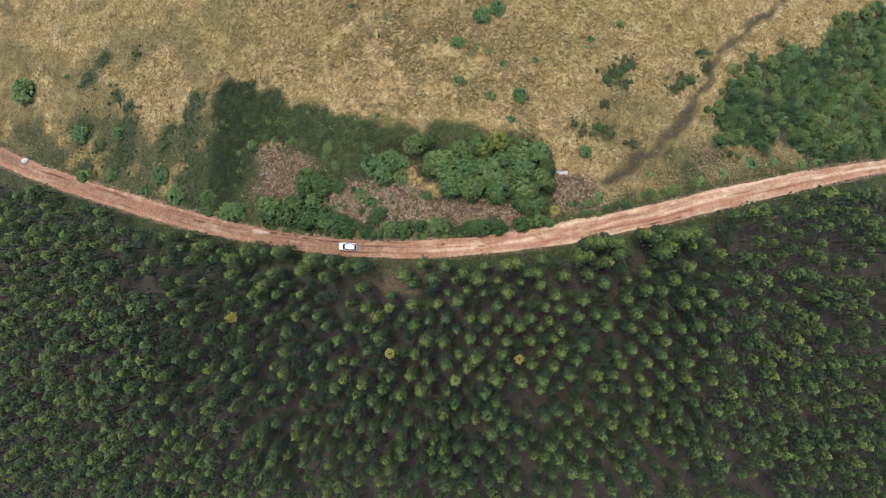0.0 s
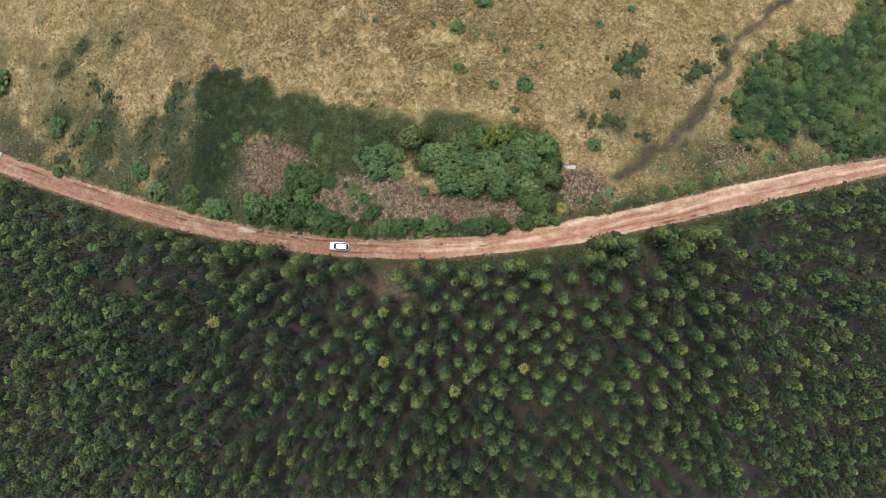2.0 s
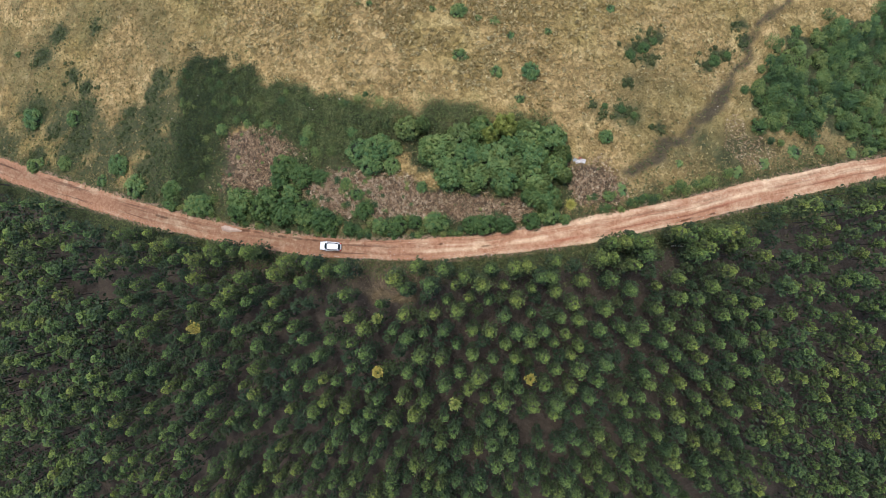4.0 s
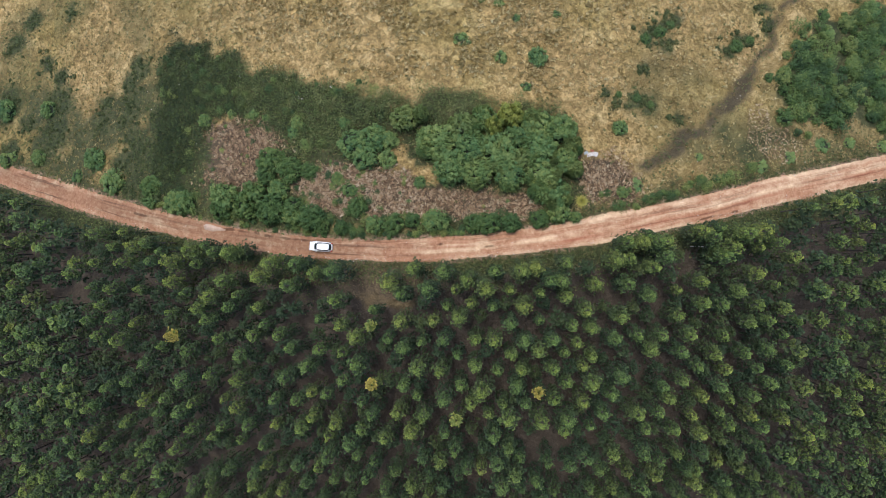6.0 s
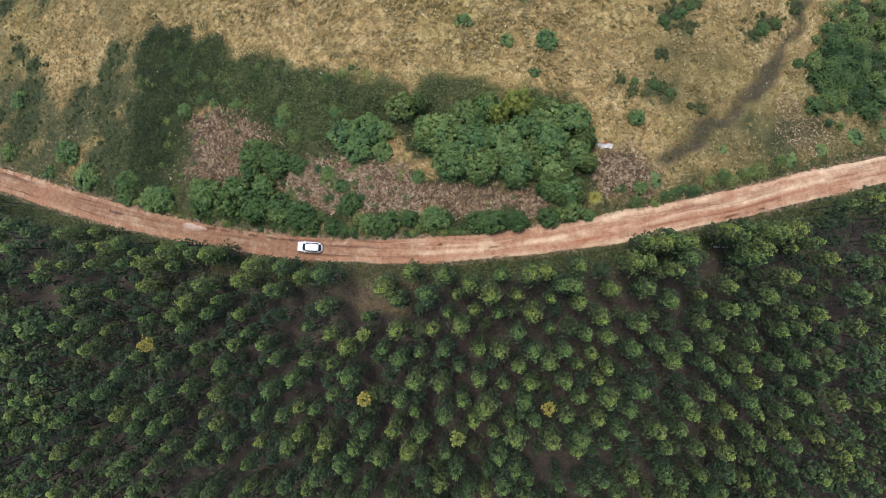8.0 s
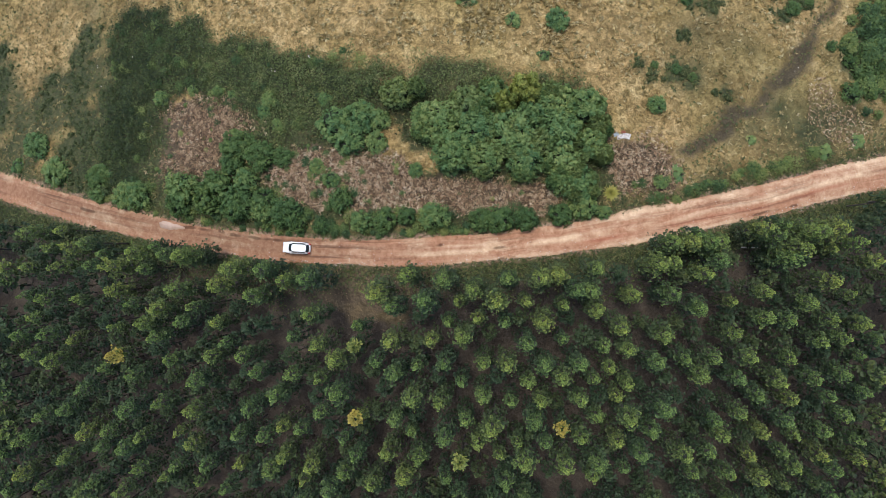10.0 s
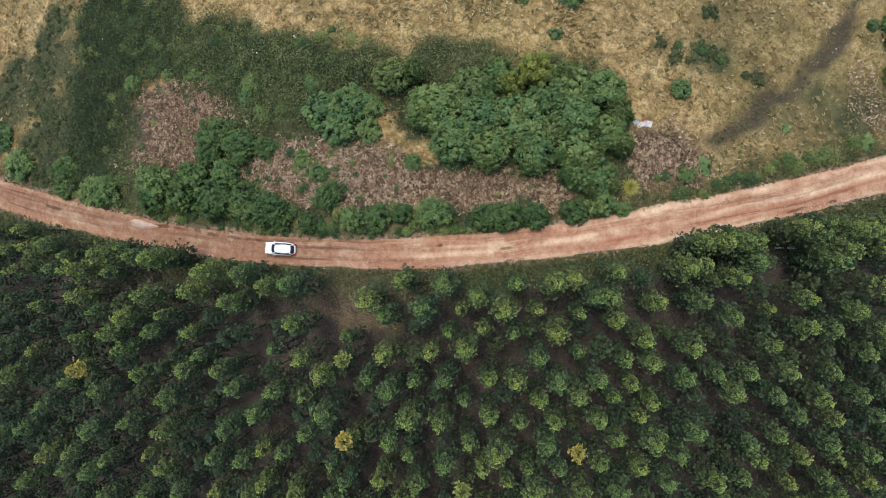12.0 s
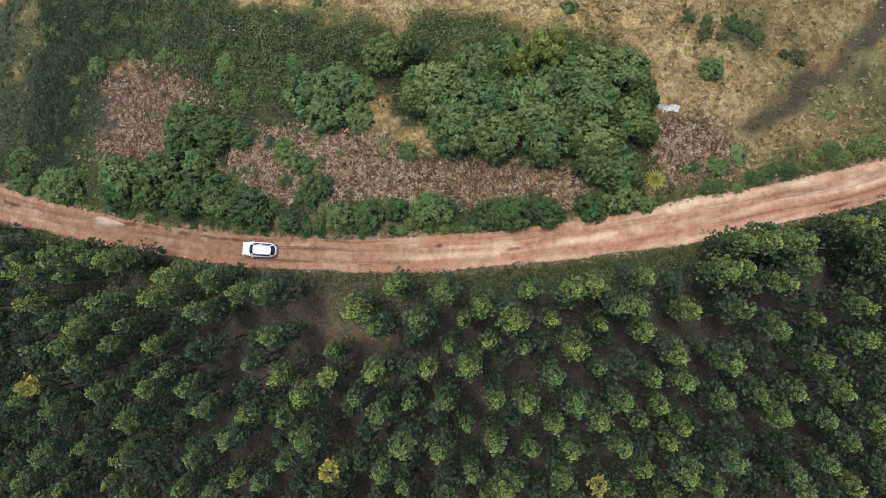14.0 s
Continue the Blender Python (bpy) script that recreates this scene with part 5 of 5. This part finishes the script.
# ---- the car ----
def oval_ring(cx, hx, hy, z, n=28, power=4.0):
    a = np.arange(n) / n * 6.283185
    c, s = np.cos(a), np.sin(a)
    k = (np.abs(c) ** power + np.abs(s) ** power) ** (-1 / power)
    return np.stack([cx + hx * c * k, hy * s * k, np.full(n, z)], 1)


def stacked(rings):
    """A closed hull through horizontal rings, capped at both ends."""
    n = len(rings[0])
    v = np.concatenate(rings + [rings[0].mean(0)[None], rings[-1].mean(0)[None]])
    quads, tris, top = [], [], len(rings) * n
    for i in range(len(rings) - 1):
        for j in range(n):
            quads.append((i * n + j, i * n + (j + 1) % n, (i + 1) * n + (j + 1) % n, (i + 1) * n + j))
    for j in range(n):
        tris.append((top, (j + 1) % n, j))
        tris.append((top + 1, (len(rings) - 1) * n + j, (len(rings) - 1) * n + (j + 1) % n))
    return v, [np.array(quads), np.array(tris)]


def slab(p, q, wide, thick):
    """A bar from p to q."""
    p, q = np.array(p, float), np.array(q, float)
    d = unit(q - p)
    a = unit(np.cross(d, np.array([0, 0, 1.0]) if abs(d[2]) < 0.9 else np.array([1.0, 0, 0])))
    b = np.cross(a, d)
    v = np.array([e + a * sa * wide / 2 + b * sb * thick / 2 for e in (p, q) for sa, sb in ((-1, -1), (1, -1), (1, 1), (-1, 1))])
    f = np.array([(0, 1, 2, 3), (7, 6, 5, 4), (0, 4, 5, 1), (1, 5, 6, 2), (2, 6, 7, 3), (3, 7, 4, 0)])
    return v, f


def build_car():
    white, nt, bsdf = shader("white_car_paint")
    dust = noise_of(nt, coords(nt), 1.8, 5)
    nt.links.new(ramp(nt, dust, [(0.3, (0.66, 0.63, 0.59)), (0.6, (0.82, 0.82, 0.81))]), bsdf.inputs["Base Color"])
    bsdf.inputs["Roughness"].default_value = 0.28
    bsdf.inputs["Coat Weight"].default_value = 0.5
    glass = plain("tinted_car_glass", (0.02, 0.03, 0.035), 0.06)
    black = plain("black_plastic", (0.02, 0.02, 0.02), 0.5)
    rubber = plain("tyre_rubber", (0.025, 0.023, 0.022), 0.85, spots=(0.10, 0.06, 0.045))
    alloy = plain("alloy", (0.45, 0.45, 0.46), 0.35, 0.9)
    lamp = plain("headlight_glass", (0.75, 0.77, 0.8), 0.1)
    red = plain("tail_light_glass", (0.35, 0.02, 0.02), 0.15)
    x, y = car_at
    root = tagged(new("car"), "dusty white compact estate car with roof rails on the dirt road", "car")
    tilt = float(north_edge(x + 1) + south_edge(x + 1) - north_edge(x - 1) - south_edge(x - 1)) / 4
    root.matrix_world = pose(x, y, float(hill(x, y)) + 0.12, 0, 0, 180 + math.degrees(math.atan(tilt)))
    def add(name, v, f, m, parent=root, label="", smooth=False):
        return part(name, mesh_of("car_" + name, v, f if isinstance(f, list) else [f], m, smooth), parent, label)
    v, f = stacked([oval_ring(0, 2.0, 0.80, 0.22), oval_ring(0, 2.10, 0.86, 0.34), oval_ring(0, 2.14, 0.90, 0.58), oval_ring(-0.01, 2.11, 0.89, 0.78),
                    oval_ring(-0.03, 2.03, 0.86, 0.90), oval_ring(-0.06, 1.90, 0.80, 0.97), oval_ring(-0.08, 1.75, 0.72, 1.0)])
    v[:, 2] -= np.clip((v[:, 0] - 0.9) / 1.2, 0, 1) * 0.14 * np.clip((v[:, 2] - 0.5) / 0.4, 0, 1)
    body = add("body", v, f, white, smooth=True)
    v, f = stacked([oval_ring(-0.42, 1.58, 0.77, 0.96), oval_ring(-0.50, 1.36, 0.71, 1.25), oval_ring(-0.55, 1.14, 0.63, 1.47), oval_ring(-0.56, 1.05, 0.58, 1.50)])
    mid = v[f[0]].mean(1)
    for pane, pick in (("windscreen", mid[:, 0] > 0.45), ("rear_window", mid[:, 0] < -1.45), ("side_window", (np.abs(mid[:, 0] + 0.5) <= 0.95) & (mid[:, 1] > 0)), ("side_window", (np.abs(mid[:, 0] + 0.5) <= 0.95) & (mid[:, 1] <= 0))):
        used, again = np.unique(f[0][pick], return_inverse=True)
        add(pane, v[used], again.reshape(-1, 4), glass, label="dark tinted glass", smooth=True)
    v, f = stacked([oval_ring(-0.56, 1.12, 0.62, 1.475), oval_ring(-0.56, 1.10, 0.61, 1.525), oval_ring(-0.56, 1.0, 0.54, 1.56), oval_ring(-0.56, 0.7, 0.35, 1.575)])
    add("roof", v, f, white, smooth=True)
    for s in (-1, 1):
        v, f = slab((-1.45, s * 0.55, 1.60), (0.30, s * 0.55, 1.60), 0.05, 0.05)
        add("roof_rail", v, f, black, label="black roof rail")
        for a, b in (((1.02, s * 0.66, 1.0), (0.50, s * 0.56, 1.49)), ((-0.35, s * 0.765, 1.0), (-0.40, s * 0.62, 1.49)), ((-1.80, s * 0.62, 1.0), (-1.52, s * 0.54, 1.49))):
            v, f = slab(a, b, 0.11, 0.06)
            add("pillar", v, f, white)
        v, f = stacked([oval_ring(0.72, 0.07, 0.08, 0.98, 12, 3), oval_ring(0.72, 0.08, 0.10, 1.05, 12, 3), oval_ring(0.72, 0.06, 0.07, 1.10, 12, 3)])
        v[:, 1] += s * 0.93
        add("wing_mirror", v, f, white, smooth=True)
        v, f = stacked([oval_ring(1.93, 0.16, 0.20, 0.60, 14, 3), oval_ring(1.95, 0.17, 0.20, 0.70, 14, 3), oval_ring(1.90, 0.14, 0.17, 0.79, 14, 3)])
        v[:, 1] += s * 0.60
        add("headlight", v, f, lamp, label="clear headlight", smooth=True)
        v, f = stacked([oval_ring(-2.04, 0.10, 0.11, 0.62, 12, 3), oval_ring(-2.02, 0.10, 0.12, 0.76, 12, 3), oval_ring(-1.95, 0.09, 0.10, 0.88, 12, 3)])
        v[:, 1] += s * 0.66
        add("tail_light", v, f, red, label="red tail light", smooth=True)
        for wx in (1.30, -1.30):
            rings = [(0, 0, -0.11, 0.20), (0, 0, -0.11, 0.29), (0, 0, -0.07, 0.325), (0, 0, 0.07, 0.325), (0, 0, 0.11, 0.29), (0, 0, 0.11, 0.20)]
            v, f = lathe(rings, 20)
            v = np.stack([v[:, 0] + wx, s * (0.80 + v[:, 2]), v[:, 1] + 0.30], 1)
            wheel = add("wheel", v, f, rubber, label="dusty black tyre", smooth=True)
            v, f = lathe([(0, 0, -0.02, 0.02), (0, 0, 0.10, 0.05), (0, 0, 0.08, 0.20), (0, 0, 0.06, 0.21)], 14)
            v = np.stack([v[:, 0] + wx, s * (0.80 + v[:, 2]), v[:, 1] + 0.30], 1)
            add("rim", v, f, alloy, wheel, "grey alloy rim")
    v, f = slab((2.12, -0.62, 0.42), (2.12, 0.62, 0.42), 0.10, 0.16)
    add("front_bumper_grille", v, f, black, label="black lower grille")
    v, f = slab((-2.13, -0.24, 0.62), (-2.13, 0.24, 0.62), 0.03, 0.11)
    add("rear_plate", v, f, plain("plate", (0.7, 0.7, 0.66), 0.5), label="pale blank plate")


# ---- puddle, boulder, scrap, agave, stones, logs ----
def build_small():
    r = np.random.default_rng(11)
    # puddle
    m, nt, bsdf = shader("muddy_water")
    n = noise_of(nt, coords(nt), 0.8, 4)
    nt.links.new(ramp(nt, n, [(0.35, (0.33, 0.22, 0.155)), (0.65, (0.43, 0.31, 0.225))]), bsdf.inputs["Base Color"])
    bsdf.inputs["Roughness"].default_value = 0.4
    k = 48
    a = np.arange(k) / k * 6.283
    rad = 1 + 0.08 * np.sin(3 * a + 1) + 0.06 * np.sin(7 * a) + 0.05 * np.sin(11 * a + 2)
    c, s = np.cos(a), np.sin(a)
    e = (np.abs(c) ** 3 + np.abs(s) ** 3) ** (-1 / 3)
    lx, ly = 2.5 * c * e * (1 + 0.3 * (rad - 1)), 0.62 * s * e * rad * np.clip(0.85 - 0.45 * c, 0.25, 1)
    x, y = puddle_at[0] + lx, puddle_at[1] + ly - 0.11 * lx
    rim = np.stack([x, y, hill(x, y) + 0.16], 1)
    skirt = np.stack([puddle_at[0] + lx * 1.02, puddle_at[1] + ly * 1.04 - 0.11 * lx, hill(x, y) + 0.02], 1)
    mid = np.array([[puddle_at[0], puddle_at[1], float(hill(*puddle_at)) + 0.16]])
    v = np.concatenate([rim, mid, skirt])
    tri = np.array([(k, i, (i + 1) % k) for i in range(k)])
    quad = np.array([(i, k + 1 + i, k + 1 + (i + 1) % k, (i + 1) % k) for i in range(k)])
    tagged(new("puddle", mesh_of("puddle", v, [tri, quad], m, True)), "long shallow puddle of pale muddy water on the road", "puddle")

    stone_mat = plain("pale_stone", (0.55, 0.50, 0.44), 0.85, spots=(0.36, 0.31, 0.26))
    def stone_mesh(seed, sub, material):
        bm = bmesh.new()
        bmesh.ops.create_icosphere(bm, subdivisions=sub, radius=1.0)
        for w in bm.verts:
            w.co *= 0.85 + 0.3 * noise.noise(w.co * 1.7 + Vector((seed * 3.1, 0, 0)))
            w.co.z *= 0.62
        me = bpy.data.meshes.new("stone")
        bm.to_mesh(me)
        bm.free()
        me.materials.append(material)
        return me
    b = tagged(new("boulder", stone_mesh(1, 3, stone_mat)), "rounded pale grey boulder at the edge of the road", "boulder")
    b.matrix_world = pose(*boulder_at, float(hill(*boulder_at)) + 0.45, 0, 0, 20) @ Matrix.Diagonal((1.3, 0.95, 1.0, 1))
    stones = [stone_mesh(2 + i, 1, stone_mat) for i in range(4)]
    for x, y in pale_stones:
        st = tagged(new("stone", random.choice(stones)), "small pale stone lying in the grass", "stone", "pale stones")
        d = random.uniform(0.09, 0.17)
        st.matrix_world = pose(x, y, float(ground_z(x, y)) + d * 0.3 + (0.55 if inside(bramble, x, y) else 0.0), 0, 0, random.uniform(0, 360)) @ Matrix.Diagonal((d, d * 0.8, d, 1))

    # scrap metal sheets
    white = plain("white_sheet", (0.60, 0.58, 0.55), 0.75, spots=(0.30, 0.24, 0.20))
    blue = plain("pale_blue_sheet", (0.34, 0.40, 0.41), 0.75, spots=(0.22, 0.20, 0.18))
    rust = plain("rusted_sheet", (0.30, 0.10, 0.055), 0.8, spots=(0.18, 0.06, 0.04))
    def sheet(lx, ly, material, name, label, at, tip, turn):
        nx, ny = 41, 7
        gx, gy = np.meshgrid(np.linspace(-lx / 2, lx / 2, nx), np.linspace(-ly / 2, ly / 2, ny))
        z = 0.035 * np.sin(gx * 6.283 / 0.16) + 0.12 * np.sin(gy * 2 + gx * 1.3) + 0.05 * np.sin(gx * 3.1)
        top = np.stack([gx, gy, z], -1).reshape(-1, 3)
        v = np.concatenate([top, top - np.array([0, 0, 0.01])])
        i = (np.arange(ny - 1)[:, None] * nx + np.arange(nx - 1)[None]).ravel()
        q = np.stack([i, i + 1, i + 1 + nx, i + nx], 1)
        ob = tagged(new(name, mesh_of(name, v, [q, q[:, ::-1] + nx * ny], material, True)), label, "metal sheet", "dumped metal sheets")
        ob.matrix_world = pose(scrap_at[0] + at[0], scrap_at[1] + at[1], float(ground_z(*scrap_at)) + at[2], *tip, turn)
    sheet(1.1, 0.8, white, "metal_sheet", "crumpled white corrugated sheet dumped in the grass", (0.5, -0.1, 0.38), (6, 8), -12)
    sheet(1.0, 0.65, white, "metal_sheet", "crumpled white corrugated sheet dumped in the grass", (-0.35, -0.25, 0.45), (-5, -7), 14)
    sheet(0.7, 0.5, blue, "metal_sheet", "pale blue sheet half under the bushes", (-1.0, 0.1, 0.4), (0, 14), 30)
    sheet(0.6, 0.35, rust, "metal_sheet", "rusted brown sheet lying on the white ones", (0.0, 0.45, 0.62), (8, 0), -5)

    # agave
    leaves_v, leaves_q = [], []
    root = tagged(new("agave"), "yellow-green spiky agave rosette beside the road", "agave")
    root.matrix_world = pose(*agave_at, float(ground_z(*agave_at)), 0, 0, 0)
    for i in range(72):
        a, lift, ln = i * 2.39996, 0.15 + 1.2 * (i / 72), 1.55 - 0.6 * (i / 72)
        d = np.array([math.cos(a) * math.cos(lift), math.sin(a) * math.cos(lift), math.sin(lift)])
        side = np.array([-math.sin(a), math.cos(a), 0]) * 0.062
        up = np.array([0, 0, 0.03])
        base = np.array([0, 0, 0.12])
        pts = [base - side, base - up * 1.2, base + side, base + d * ln * 0.55 - side * 1.5, base + d * ln * 0.55 - up * 1.6, base + d * ln * 0.55 + side * 1.5, base + d * ln - np.array([0, 0, 0.18])]
        me = mesh_of("agave_leaf", np.array(pts), [np.array([(0, 1, 4, 3), (1, 2, 5, 4)]), np.array([(3, 4, 6), (4, 5, 6)])], agave_leaf)
        part("leaf", me, root)

    # fallen logs
    pale_wood = plain("weathered_wood", (0.34, 0.30, 0.25), 0.9)
    for (x0, y0), (x1, y1), rad, m, lab in (((-40.6, -3.6), (-36.6, -3.3), 0.14, bark, "dark fallen pine log at the forest edge"),
                                            ((44.6, 1.2), (47.6, 1.25), 0.10, pale_wood, "pale weathered pole lying at the forest edge"),
                                            ((-3.2, -10.2), (-1.2, -9.7), 0.07, pale_wood, "thin fallen branch on the leaf litter")):
        d = np.array([x1 - x0, y1 - y0, 0.0])
        ln = np.linalg.norm(d)
        v, f = lathe([(0, 0, 0, rad * 0.2), (0, 0, 0.01, rad), (0.02, 0.03, ln * 0.4, rad * 0.95), (-0.02, 0.02, ln * 0.99, rad * 0.7), (0, 0, ln, rad * 0.1)], 10)
        d = d / ln
        z0 = max(float(ground_z(x0, y0)), float(ground_z(x1, y1))) + rad * 0.8
        v = np.stack([x0 + d[0] * v[:, 2] - d[1] * v[:, 0], y0 + d[1] * v[:, 2] + d[0] * v[:, 0], z0 + v[:, 1]], 1)
        tagged(new("fallen_log", mesh_of("fallen_log", v, [f], m, True)), lab, "log")

    # gravel along the road
    n = 1500
    x = np.where(r.uniform(0, 1, n) < 0.82, r.uniform(-28, 75, n), r.uniform(-90, -28, n))
    t = np.where(r.uniform(0, 1, n) < 0.78, r.normal(-0.9, 0.13, n), r.uniform(-1.02, 1.0, n))
    y = (north_edge(x) + south_edge(x)) / 2 + t * (north_edge(x) - south_edge(x)) / 2
    p = np.stack([x, y, hill(x, y) + np.where(np.abs(t) > 0.93, 0.04, 0.14)], 1)
    s = r.uniform(0.022, 0.065, n) * np.where(r.uniform(0, 1, n) < 0.06, 1.7, 1)
    octa = np.array([(1, 0, 0), (0, 1, 0), (-1, 0, 0), (0, -1, 0), (0, 0, 0.7), (0, 0, -0.7)])
    v = (p[:, None] + octa[None] * s[:, None, None] * r.uniform(0.7, 1.3, (n, 6, 1))).reshape(-1, 3)
    tri = np.array([(0, 1, 4), (1, 2, 4), (2, 3, 4), (3, 0, 4), (1, 0, 5), (2, 1, 5), (3, 2, 5), (0, 3, 5)])
    f = (np.arange(n)[:, None, None] * 6 + tri[None]).reshape(-1, 3)
    tagged(new("gravel", mesh_of("gravel", v, [f], stone_mat)), "pale gravel scattered along the road", "gravel", kind="stuff")


build_car()
build_small()
